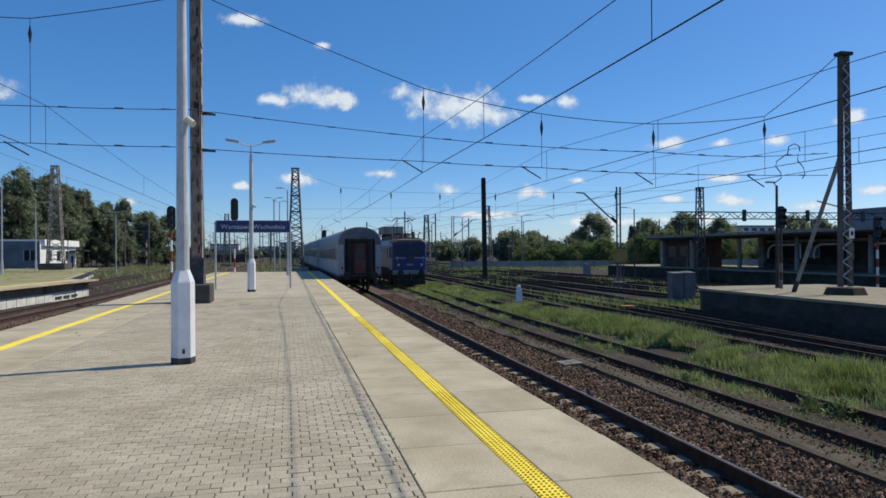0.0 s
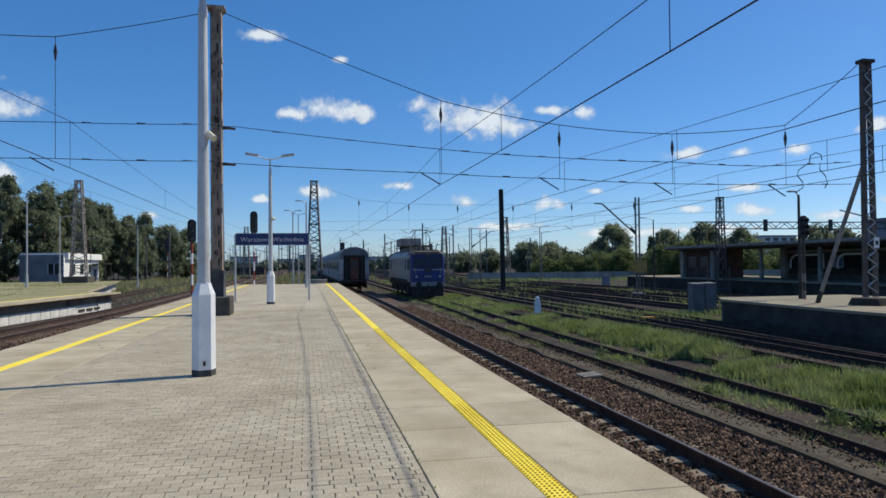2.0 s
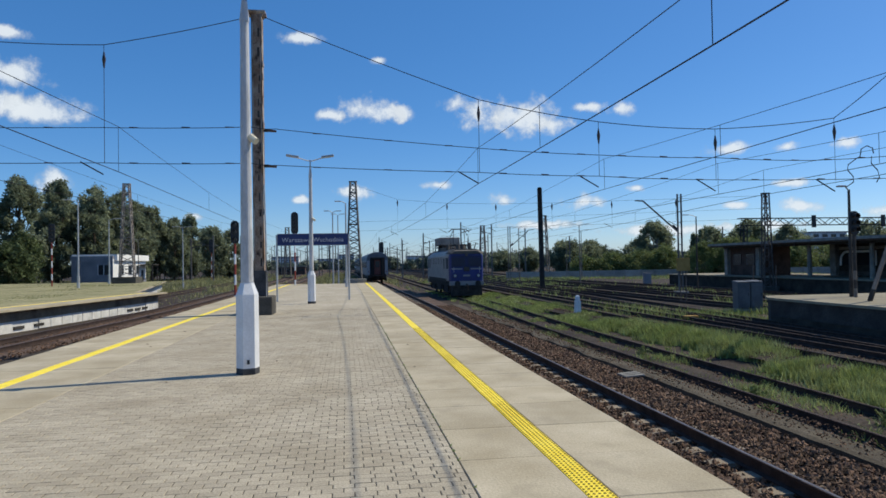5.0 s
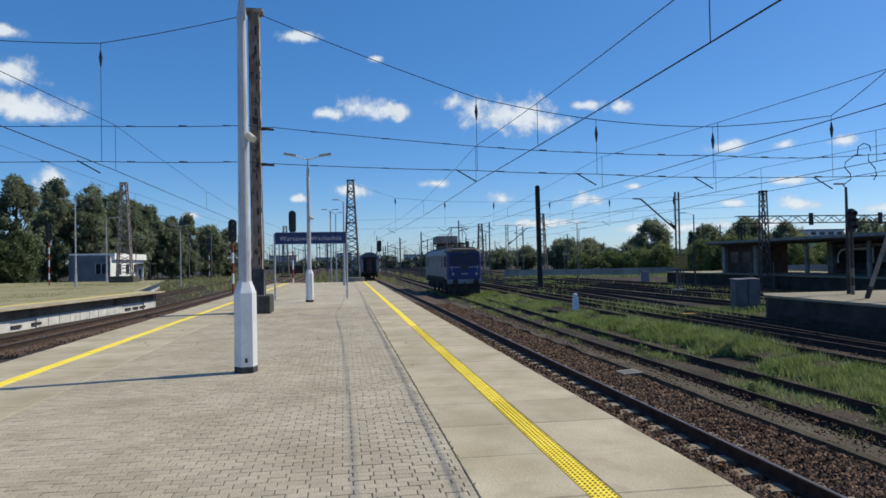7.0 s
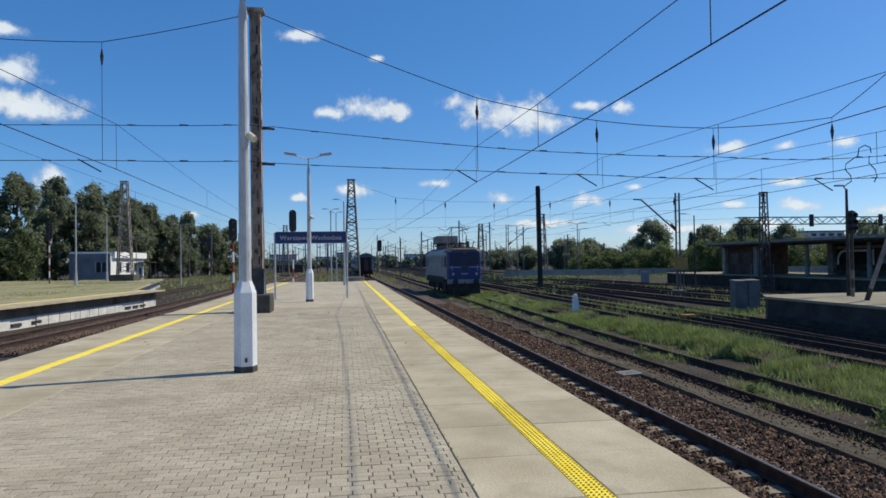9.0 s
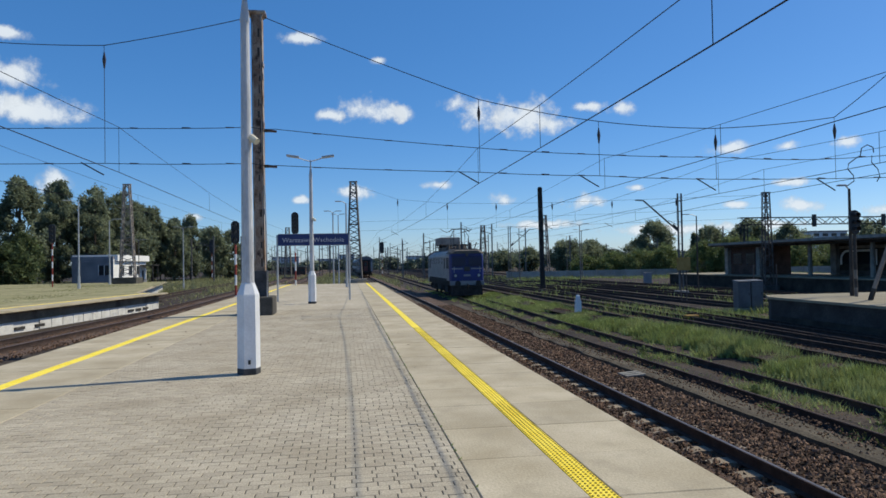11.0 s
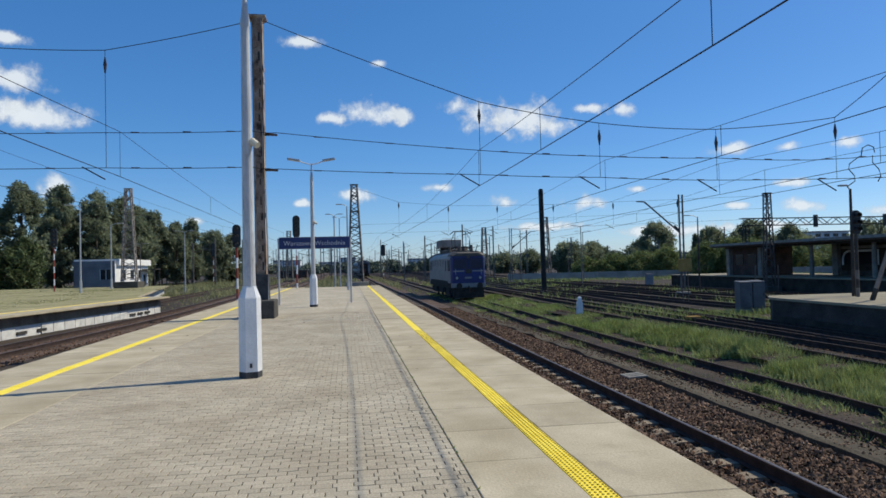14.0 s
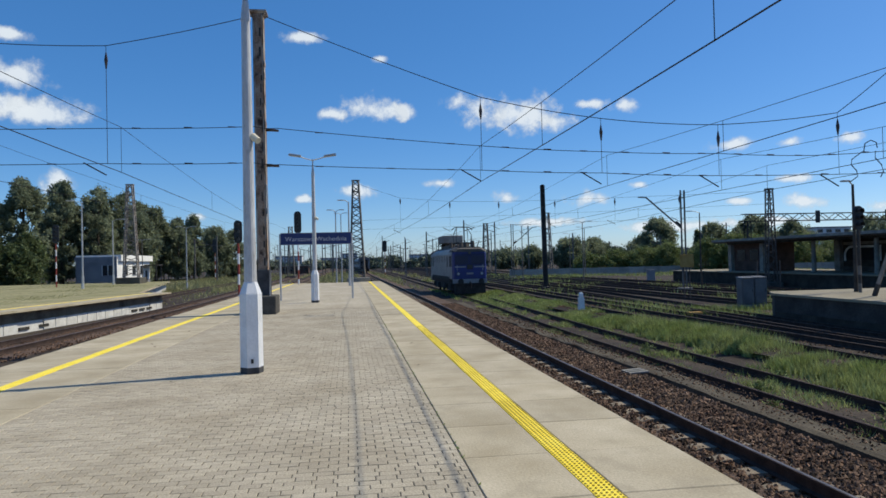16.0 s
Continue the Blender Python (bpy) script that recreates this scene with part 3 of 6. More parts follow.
# ---- overhead wires ----
def wires():
    span = thing("cross_span", "head-span of thin dark wires with brown insulators between masts", "overhead wire")
    y = 24.3
    def sag(a, b, n=12, drop=0.25):
        a, b = Vector(a), Vector(b)
        return [a.lerp(b, k / n) - Vector((0, 0, drop * 4 * (k / n) * (1 - k / n))) for k in range(n + 1)]
    R = (20.3, 21.5)
    nodes = [(4.87, 7.63), (9.2, 6.76), (13.38, 6.44), (17.75, 6.78)]
    line = [(-2.8, y + 0.7, 10.75), *[(x, y - 2.6 * max(0, x) / 20 + 0.3, z) for x, z in nodes], (R[0], R[1], 9.0)]
    for a, b in zip(line, line[1:]):
        part("carrier_wire", tube(B(), sag(a, b, 6, 0.06), 0.015), WIRE, span)
    line_l = [(-3.3, y + 0.7, 10.75), (-8.17, y + 0.3, 9.45), (-12.5, y + 0.3, 9.5), (-20, y + 0.3, 11.5)]
    for a, b in zip(line_l, line_l[1:]):
        part("carrier_wire", tube(B(), sag(a, b, 6, 0.05), 0.015), WIRE, span)
    ups = [(-20, 6.5), (-8.2, 6.58), (-3.26, 6.66), (-2.42, 6.6), (4.85, 5.86), (9.17, 5.55), (13.42, 5.39), (16.8, 5.24), (20.3, 5.4)]
    los = [(-20, 5.33), (-8.2, 5.36), (-3.26, 5.37), (-2.42, 5.3), (4.83, 4.98), (9.15, 4.78), (13.46, 4.58), (20.3, 4.55)]
    for ln in (ups, los):
        for (x0, z0), (x1, z1) in zip(ln, ln[1:]):
            yy = lambda x: y - 2.6 * max(0, x) / 20 + 0.3
            part("span_wire", tube(B(), sag((x0, yy(x0), z0), (x1, yy(x1), z1), 5, 0.03), 0.013), WIRE, span)
            for f in (0.2, 0.55, 0.85) if abs(x1 - x0) > 2 else ():
                x = x0 + (x1 - x0) * f
                z = z0 + (z1 - z0) * f
                part("insulator", cyl(B(), (x - 0.14, yy(x), z), (x + 0.14, yy(x), z - 0.01), 0.02, n=8), INSULATOR, span)
    for x, zt, zu, zl in ((-8.17, 9.45, 6.58, 5.36), (4.85, 7.63, 5.86, 4.98), (9.17, 6.76, 5.55, 4.78), (13.4, 6.44, 5.39, 4.58), (17.75, 6.78, 5.28, 4.5)):
        yy = y - 2.6 * max(0, x) / 20 + 0.3
        part("hanger", tube(B(), [(x, yy, zt), (x, yy, zl)], 0.010, 4), WIRE, span)
        zi = zt - 0.24
        bm = B()
        cyl(bm, (x, yy, zi - 0.26), (x, yy, zi), 0.065, 0.02, 8)
        cyl(bm, (x, yy, zi - 0.56), (x, yy, zi - 0.26), 0.025, 0.065, 8)
        part("insulator", bm, INSULATOR, span, "slender dark brown insulator")
        part("steady_arm", tube(B(), [(x - 0.78, yy, zl + 0.03), (x - 0.04, yy, zl - 0.4)], 0.024, 5), WIRE, span)
    for k, dx in enumerate((0.0, 0.75)):
        x, yy = 18.2 + dx, y - 2.2
        bend = [(0.4, 5.32), (0.46, 5.62), (0.7, 5.74), (0.92, 5.66), (0.95, 5.46)] if k == 0 else [(0.22, 5.4)]
        hang = [(0.3, 5.3), (-0.08, 5.05), (-0.12, 4.85), (0.1, 4.62), (0.12, 4.42), (-0.2, 4.22)] if k == 0 else [(0.12, 5.35), (0.1, 5.1), (0.35, 4.85), (0.42, 4.6), (0.3, 4.4)]
        for pts in ((bend, hang) if k == 0 else (hang,)):
            part("jumper", tube(B(), [(x + a, yy, b) for a, b in pts], 0.019, 5), WIRE, span)
    # wires along the tracks
    rows = [(4.8, 0, 5.86, 4.57, 0.66), (9.1, 1, 5.5, 4.37, 0.8), (13.38, 2, 5.35, 4.17, 0.8), (17.8, 3, 5.1, 4.15, 0.5), (-8.1, 9, 6.5, 4.97, 0.7), (-12.3, 10, 6.4, 5.0, 0.7)]
    for x24, i, zm, zc, droop in rows:
        f = TRACKS[i][1]
        t = thing("overhead_line", "contact wire and messenger wire with droppers over a track", "overhead wire", "overhead lines")
        pts_m, pts_c = [], []
        ys = list(np.arange(-36, 25, 4.0)) + list(np.arange(28, 400, 12.0))
        off = x24 - f(24)
        for yy in ys:
            ph = ((yy - 24) % 60) / 60
            zz = 4 * ph * (1 - ph)
            xx = f(max(yy, -20)) + off * (1 - 2 * abs(((yy - 24) / 60) % 2 - 1)) if i else f(max(yy, -20)) + off * cos(pi * (yy - 24) / 60)
            pts_m.append((xx, yy, zm - droop * zz))
            pts_c.append((xx + 0.0, yy, zc - (0.15 if i == 0 else 0.04) * zz))
        part("messenger_wire", tube(B(), pts_m, 0.010 if i in (0, 9) else 0.007, 4), WIRE, t)
        part("contact_wire", tube(B(), pts_c, 0.013 if i in (0, 9) else 0.010, 4), WIRE, t)
        for k in range(1, len(ys), 2):
            if ys[k] < 150:
                part("dropper", tube(B(), [pts_m[k], pts_c[k]], 0.008, 3), WIRE, t)


wires()


def far_span():
    """A second head-span further out, from the grey tower to the dark one by the canopy."""
    t = thing("cross_span", "distant head-span of thin wires with brown insulators", "overhead wire")
    a, b = Vector((1.0, 75, 0)), Vector((36.2, 54, 0))
    at = lambda k, z: a.lerp(b, k) + Vector((0, 0, z))
    hang = [(0.13, 8.6), (0.27, 7.9), (0.4, 7.6), (0.54, 7.4), (0.68, 7.3), (0.82, 7.2)]
    line = [(0, 10.5)] + hang + [(1, 7.1)]
    for (k0, z0), (k1, z1) in zip(line, line[1:]):
        part("carrier_wire", tube(B(), [at(k0, z0), at(k1, z1)], 0.011, 4), WIRE, t)
    for z0, z1 in ((6.4, 6.0), (5.4, 5.1)):
        part("span_wire", tube(B(), [at(0, z0), at(0.5, (z0 + z1) / 2 - 0.1), at(1, z1)], 0.009, 4), WIRE, t)
    for k, z in hang:
        part("hanger", tube(B(), [at(k, z), at(k, 5.2)], 0.01, 3), WIRE, t)
        bm = B()
        cyl(bm, at(k, z - 0.7), at(k, z - 0.35), 0.03, 0.09, 8)
        cyl(bm, at(k, z - 0.35), at(k, z - 0.05), 0.09, 0.03, 8)
        part("insulator", bm, INSULATOR, t)
        part("steady_arm", tube(B(), [at(k, 5.2) - Vector((0.8, 0, 0)), at(k, 4.8)], 0.025, 4), WIRE, t)


far_span()


# ---- station sign ----
def station_sign():
    t = thing("station_sign", "dark blue station name board with white letters on two thin posts", "sign", at=pose(-1.56, 33.4, 0))
    for x in (-1.72, 1.72):
        part("post", cyl(B(), (x, 0, 0), (x, 0, 3.2), 0.045, n=8), GALVANISED, t)
    board = part("board", box(B(), -1.68, 1.68, -0.05, 0.05, 2.67, 3.25, 0.01), SIGN_BLUE, t)
    cu = bpy.data.curves.new("lettering", "FONT")
    cu.body, cu.size, cu.align_x, cu.align_y, cu.extrude, cu.space_character = "Warszawa Wschodnia", 0.3, "CENTER", "CENTER", 0.004, 1.06
    tmp = new("lettering", cu)
    me = bpy.data.meshes.new_from_object(tmp.evaluated_get(bpy.context.evaluated_depsgraph_get()))
    bpy.data.objects.remove(tmp)
    me.materials.clear()
    me.materials.append(SIGN_WHITE)
    tx = new("lettering", me)
    tx.parent = board
    w = tx.dimensions.x or 3.0
    xs = [v.co.x for v in me.vertices]
    w = max(xs) - min(xs)
    tx.matrix_basis = pose(0, -0.057, 2.94, 90) @ Matrix.Diagonal((2.95 / w, 1.0, 1, 1))
    bm = B()
    for a in (2.67, 3.235):
        box(bm, -1.69, 1.69, -0.06, 0.06, a, a + 0.02)
    part("frame", bm, GALVANISED, t)
    return t


station_sign()


# ---- signals ----
def signal(at, h_post, head_h, label, lamps=4, z0=0.0, w=0.46, striped=True):
    t = thing("railway_signal", label, "railway signal", "light signals", pose(*at))
    n = 7
    for k in range(n):
        za, zb = z0 + (h_post - z0) * k / n, z0 + (h_post - z0) * (k + 1) / n
        part("post_band", cyl(B(), (0, 0, za), (0, 0, zb), 0.065, n=8), (WHITE_PAINT if k % 2 else RED_PAINT) if striped else (STEEL_GREY if k in (0, 2) else STEEL_DARK), t)
    bm = B()
    pts = []
    r = w / 2
    for k in range(13):
        a = pi * k / 12
        pts.append((r * cos(a), h_post + head_h - r + r * sin(a)))
    for k in range(13):
        a = pi + pi * k / 12
        pts.append((r * cos(a), h_post + r + r * sin(a)))
    lo = [bm.verts.new((x, -0.06, z)) for x, z in pts]
    hi = [bm.verts.new((x, 0.06, z)) for x, z in pts]
    for k in range(len(pts)):
        bm.faces.new((lo[k], hi[k], hi[(k + 1) % len(pts)], lo[(k + 1) % len(pts)]))
    bm.faces.new(lo), bm.faces.new(hi[::-1])
    head = part("head", bm, SIGNAL_BLACK, t)
    for k in range(lamps):
        z = h_post + r + (head_h - w) * k / max(1, lamps - 1)
        part("lens", cyl(B(), (0, -0.065, z), (0, -0.08, z), 0.085, n=12), LENS, head)
        hood = B()
        bmesh.ops.create_cone(hood, cap_ends=False, segments=12, radius1=0.11, radius2=0.11, depth=0.2, matrix=pose(0, -0.16, z, 90))
        bmesh.ops.delete(hood, geom=[v for v in hood.verts if v.co.z < z - 0.06], context="VERTS")
        part("hood", hood, SIGNAL_BLACK, head)
    return t


signal((-4.36, 60.0, GROUND_Z), 5.55, 1.95, "black oval light signal on a red and white post", 5, w=0.62)
signal((-6.27, 40.0, GROUND_Z), 4.15, 1.32, "black oval light signal on a red and white post", 3, w=0.46)
signal((-28.8, 71.7, 0), 4.4, 1.85, "dark four-lamp light signal on a red and white post", 4, w=0.6)
signal((-25.9, 136.8, GROUND_Z), 5.6, 2.6, "distant black light signal on a striped post", 3, w=0.9)
signal((7.9, 150, GROUND_R), 5.2, 2.6, "distant black oval light signal on a post", 3, w=0.9)
signal((31.5, 30.7, GROUND_R), 3.3, 1.4, "black light signal on a red and white post beside the platform", 3, w=0.4)
signal((21.0, 25.4, 0), 2.6, 1.0, "black light signal with stacked lamps at the platform end", 3, w=0.42, striped=False)

for at, h, arms in (((-23.4, 63.7, 0), 7.7, (-1,)), ((-25.5, 78, 0), 7.0, (1,)), ((-21, 92, GROUND_Z), 8.0, (-1, 1)), ((0.05, 52.5, 0), 6.45, (-0.6,)), ((-1.2, 66, GROUND_Z), 7.9, (-0.6, 0.6)), ((-0.9, 85, GROUND_Z), 9, (-0.6, 0.6)), ((31.3, 56.9, GROUND_R), 6.7, (-1,)), ((21.22, 25.9, 0), 4.55, (-0.35,))):
    slim_lamp(at, h, arms, "slim grey steel lamp post with a flat lantern", STEEL_DARK if at[0] > 10 else None)


# ---- locomotive ----
def buffers(t, y, z, s):
    for x in (-0.875, 0.875):
        b = part("buffer", cyl(B(), (x, y, z), (x, y + s * 0.5, z), 0.1, n=12), UNDERFRAME, t)
        part("buffer_plate", cyl(B(), (x, y + s * 0.5, z), (x, y + s * 0.56, z), 0.24, n=16), UNDERFRAME, b)
    part("coupler", tube(B(), [(0, y, z - 0.05), (0, y + s * 0.35, z - 0.1), (0, y + s * 0.4, z - 0.5)], 0.06, 6), UNDERFRAME, t)


def bogie(t, yc, wheelbase, radius, z=0.0, lo=0.4, hi=0.85):
    g = part("bogie", box(box(B(), -1.25, -1.05, yc - wheelbase / 2 - 0.5, yc + wheelbase / 2 + 0.6, z + lo, z + hi, 0.04), 1.05, 1.25, yc - wheelbase / 2 - 0.5, yc + wheelbase / 2 + 0.6, z + lo, z + hi, 0.04), UNDERFRAME, t)
    for s in (-1.28, 1.28):
        for k in (-0.5, 0.5):
            part("axle_box", box(B(), s - 0.1, s + 0.1, yc + k * wheelbase - 0.2, yc + k * wheelbase + 0.2, z + radius - 0.2, z + radius + 0.2, 0.03), UNDERFRAME, g)
    for k in (-0.5, 0.5):
        w = B()
        for s in (-0.75, 0.75):
            cyl(w, (s - 0.07, yc + k * wheelbase, z + radius), (s + 0.07, yc + k * wheelbase, z + radius), radius, n=24)
        cyl(w, (-0.75, yc + k * wheelbase, z + radius), (0.75, yc + k * wheelbase, z + radius), 0.09, n=8)
        part("wheelset", w, UNDERFRAME, g)


def loft(bm, sections):
    """Joins closed (x, z) sections at given y."""
    rings = [[bm.verts.new((x, y, z)) for x, z in sec] for y, sec in sections]
    n = len(rings[0])
    for a, b in zip(rings, rings[1:]):
        for k in range(n):
            bm.faces.new((a[k], b[k], b[(k + 1) % n], a[(k + 1) % n]))
    bm.faces.new(rings[0]), bm.faces.new(rings[-1][::-1])
    bmesh.ops.recalc_face_normals(bm, faces=bm.faces)
    return bm


def locomotive():
    """Front at local y 0, rail top at z 0, body behind along +y."""
    t = thing("locomotive", "blue and grey electric locomotive standing on a weedy track", "locomotive", at=pose(10.1, 56.2, RAIL_Z - YARD_DROP) @ Matrix.Diagonal((1, 1, 1.09, 1)))
    L, w = 15.4, 1.5
    side = lambda ww: [(-ww, 1.25), (ww, 1.25), (ww, 3.2), (ww - 0.1, 3.45), (ww - 0.4, 3.62), (-ww + 0.4, 3.62), (-ww + 0.1, 3.45), (-ww, 3.2)]
    part("body", loft(B(), [(1.6, side(w)), (L - 1.6, side(w))]), LOCO_GREY, t, "pale grey body side")

    def cab(y0, s, nm):
        secs = []
        for dy, ww, dz in ((1.6, w, 0), (0.35, w - 0.02, 0), (0.06, w - 0.12, 0), (0.0, w - 0.2, 0)):
            sec = side(ww)
            secs.append((y0 + s * dy, [(x, z - (0.1 if z > 3.3 and dy < 0.2 else 0)) for x, z in sec]))
        c = part(nm, loft(B(), secs[:2]), LOCO_GREY, t, "grey cab with side windows")
        part("nose", loft(B(), secs[1:]), BLUE_DARK, c, "dark blue front")
        yf = y0 - s * 0.012
        cap = lambda ww, d: [(-ww, 3.36), (ww, 3.36), (ww - 0.08, 3.5 - d), (ww - 0.4, 3.69 - d), (-ww + 0.4, 3.69 - d), (-ww + 0.08, 3.5 - d)]
        part("cab_roof", loft(B(), [(y0 - s * 0.1, cap(w - 0.16, 0.12)), (y0 + s * 0.3, cap(w + 0.02, 0.02)), (y0 + s * 1.7, cap(w + 0.02, 0))]), LOCO_ROOF, c, "grey cab roof visor")
        lo, hi = sorted((yf - s * 0.004, yf + s * 0.03))
        part("upper_front", box(B(), -1.3, 1.3, lo, hi, 2.3, 3.2, 0.005), BLUE_NAVY, c, "navy blue upper front")
        for x in (-0.68, 0.68):
            wd = part("windscreen", box(B(), x - 0.56, x + 0.56, min(yf - s * 0.012, yf + s * 0.05), max(yf - s * 0.012, yf + s * 0.05), 2.42, 3.05, 0.015), BLACK_GLASS, c)
        for x in (-1.0, 1.0):
            h = part("headlight", cyl(B(), (x, yf + s * 0.05, 1.66), (x, yf - s * 0.09, 1.66), 0.14, n=16), LOCO_ROOF, c)
            part("headlight_lens", cyl(B(), (x, yf - s * 0.09, 1.66), (x, yf - s * 0.1, 1.66), 0.1, n=16), GALVANISED, h)
        part("headlight", cyl(B(), (0, yf, 3.28), (0, yf - s * 0.12, 3.28), 0.12, n=14), LOCO_ROOF, c)
        part("stripe", box(B(), -1.28, -0.35, min(yf, yf + s * 0.03), max(yf, yf + s * 0.03), 2.14, 2.24), LOCO_GREY, c, "pale front stripe")
        part("stripe", box(B(), 0.35, 1.28, min(yf, yf + s * 0.03), max(yf, yf + s * 0.03), 2.14, 2.24), LOCO_GREY, c, "pale front stripe")
        part("emblem", box(B(), -0.26, 0.26, min(yf - s * 0.02, yf + s * 0.03), max(yf - s * 0.02, yf + s * 0.03), 2.0, 2.36, 0.03), GLASS_DARK, c)
        part("number_bar", box(B(), -0.3, 0.3, min(yf - s * 0.01, yf + s * 0.03), max(yf - s * 0.01, yf + s * 0.03), 1.6, 1.74), LOCO_GREY, c, "pale number bar")
        for x in (-1.1, 1.1):
            part("handrail", tube(B(), [(x, yf - s * 0.06, 1.9), (x, yf - s * 0.06, 2.36)], 0.018, 5), GALVANISED, c)
        return c
    cab(0.0, 1, "cab")
    cab(L, -1, "cab")
    part("buffer_beam", box(B(), -1.45, 1.45, 0.02, 0.3, 0.9, 1.25, 0.02), LOCO_GREY, t, "grey buffer beam")
    part("buffer_beam", box(B(), -1.45, 1.45, L - 0.3, L - 0.02, 0.85, 1.25, 0.02), LOCO_GREY, t)
    part("plough", loft(B(), [(-0.15, [(-1.3, 0.12), (1.3, 0.12), (1.25, 0.85), (-1.25, 0.85)]), (0.35, [(-1.35, 0.15), (1.35, 0.15), (1.35, 0.85), (-1.35, 0.85)])]), UNDERFRAME, t)
    part("underframe", box(B(), -1.35, 1.35, 0.3, L - 0.3, 0.85, 1.25), UNDERFRAME, t)
    part("battery_box", box(B(), -1.3, 1.3, L / 2 - 1.4, L / 2 + 1.4, 0.35, 0.9, 0.05), UNDERFRAME, t)
    buffers(t, 0.02, 1.05, -1)
    buffers(t, L - 0.02, 1.05, 1)
    bogie(t, 3.4, 3.05, 0.6, lo=0.28, hi=1.1)
    bogie(t, L - 3.4, 3.05, 0.6, lo=0.28, hi=1.1)
    for sx in (-1, 1):
        x = sx * (w + 0.004)
        for y in (0.85, 1.55, 2.95, 12.9, 14.2):
            part("side_window", box(B(), min(x, x - sx * 0.05), max(x, x - sx * 0.05), y - 0.26, y + 0.26, 2.2, 3.05, 0.02), DARK_PANE, t)
        for y in np.linspace(4.6, L - 3.6, 5):
            g = part("vent_grille", box(B(), min(x, x - sx * 0.05), max(x, x - sx * 0.05), y - 0.55, y + 0.55, 2.6, 3.1, 0.01), LOCO_ROOF, t)
            sl = B()
            for k in range(6):
                box(sl, min(x, x + sx * 0.02), max(x, x + sx * 0.02), y - 0.52, y + 0.52, 2.64 + k * 0.075, 2.67 + k * 0.075)
            part("slats", sl, GALVANISED, g)
        part("side_band", box(B(), min(x, x - sx * 0.04), max(x, x - sx * 0.04), 1.7, L - 1.7, 1.1, 1.42), UNDERFRAME, t, "grimy dark sill band")
        part("door", box(B(), min(x, x - sx * 0.04), max(x, x - sx * 0.04), 1.75, 2.4, 1.3, 3.15, 0.02), LOCO_GREY, t)
        part("steps", box(box(B(), sx * 1.3 - 0.12, sx * 1.3 + 0.12, 1.8, 2.3, 0.45, 0.5), sx * 1.3 - 0.12, sx * 1.3 + 0.12, 1.8, 2.3, 0.8, 0.85), UNDERFRAME, t)
    part("roof", loft(B(), [(0.4, [(-1.1, 3.6), (1.1, 3.6), (0.9, 3.75), (-0.9, 3.75)]), (L - 0.4, [(-1.1, 3.6), (1.1, 3.6), (0.9, 3.75), (-0.9, 3.75)])]), LOCO_ROOF, t)
    part("roof_hatch", box(B(), -0.9, 0.9, 5.5, 10.0, 3.7, 4.0, 0.06), LOCO_ROOF, t)
    for y in (2.6, 4.6, 10.8, 12.6):
        for x in (-0.6, 0.6):
            ins = B()
            for k in range(3):
                cyl(ins, (x, y, 3.7 + 0.12 * k), (x, y, 3.78 + 0.12 * k), 0.11, 0.07, 8)
            part("roof_insulator", ins, INSULATOR, t)
    part("resistor_box", box(B(), -1.0, 1.0, 9.0, 12.6, 4.25, 4.95, 0.08), STEEL_PALE, t, "raised grey roof equipment box")
    part("box_supports", box(box(box(B(), -0.7, -0.55, 9.2, 9.4, 3.7, 4.3), 0.55, 0.7, 9.2, 9.4, 3.7, 4.3), -0.7, 0.7, 12.0, 12.2, 3.7, 4.3), LOCO_ROOF, t)

    for x, y, r, h in ((-0.5, 1.2, 0.2, 0.35), (0.55, 1.3, 0.16, 0.5), (0.0, 1.9, 0.3, 0.3), (-0.8, 5.0, 0.18, 0.45), (0.8, 5.2, 0.18, 0.45), (0.3, 7.5, 0.3, 0.55)):
        part("roof_fitting", cyl(B(), (x, y, 3.68), (x, y, 3.75 + h), r, r * 0.7, 10), LOCO_ROOF, t)
    part("roof_conductor", tube(B(), [(0.6, 1.6, 4.05), (0.6, 4.6, 4.2), (0.2, 9.0, 4.2)], 0.035, 5), STEEL_DARK, t)
    part("air_horn", bar(B(), (0.75, 0.5, 3.7), (0.95, 0.5, 4.25), 0.06), STEEL_DARK, t)

    def panto(y0, up):
        p = part("pantograph", box(B(), -0.75, 0.75, y0 - 0.9, y0 + 0.9, 4.05, 4.12), STEEL_DARK, t)
        k = 1.25 if up else 0.3
        fr = B()
        for x in (-0.62, 0.62):
            tube(fr, [(x, y0 - 0.8, 4.12), (x * 1.1, y0 - 1.0 if up else y0 - 1.3, 4.12 + k * 0.5), (x * 0.75, y0, 4.12 + k)], 0.03, 5)
            tube(fr, [(x, y0 + 0.8, 4.12), (x * 1.1, y0 + 1.0 if up else y0 + 1.3, 4.12 + k * 0.5), (x * 0.75, y0, 4.12 + k)], 0.03, 5)
        part("pantograph_frame", fr, STEEL_DARK, p)
        part("collector_bar", tube(B(), [(-0.95, y0, 4.12 + k - 0.18), (-0.65, y0, 4.12 + k + 0.05), (0.65, y0, 4.12 + k + 0.05), (0.95, y0, 4.12 + k - 0.18)], 0.04, 6), STEEL_DARK, p)
    panto(3.6, True)
    panto(L - 3.0, False)
    return t


locomotive()


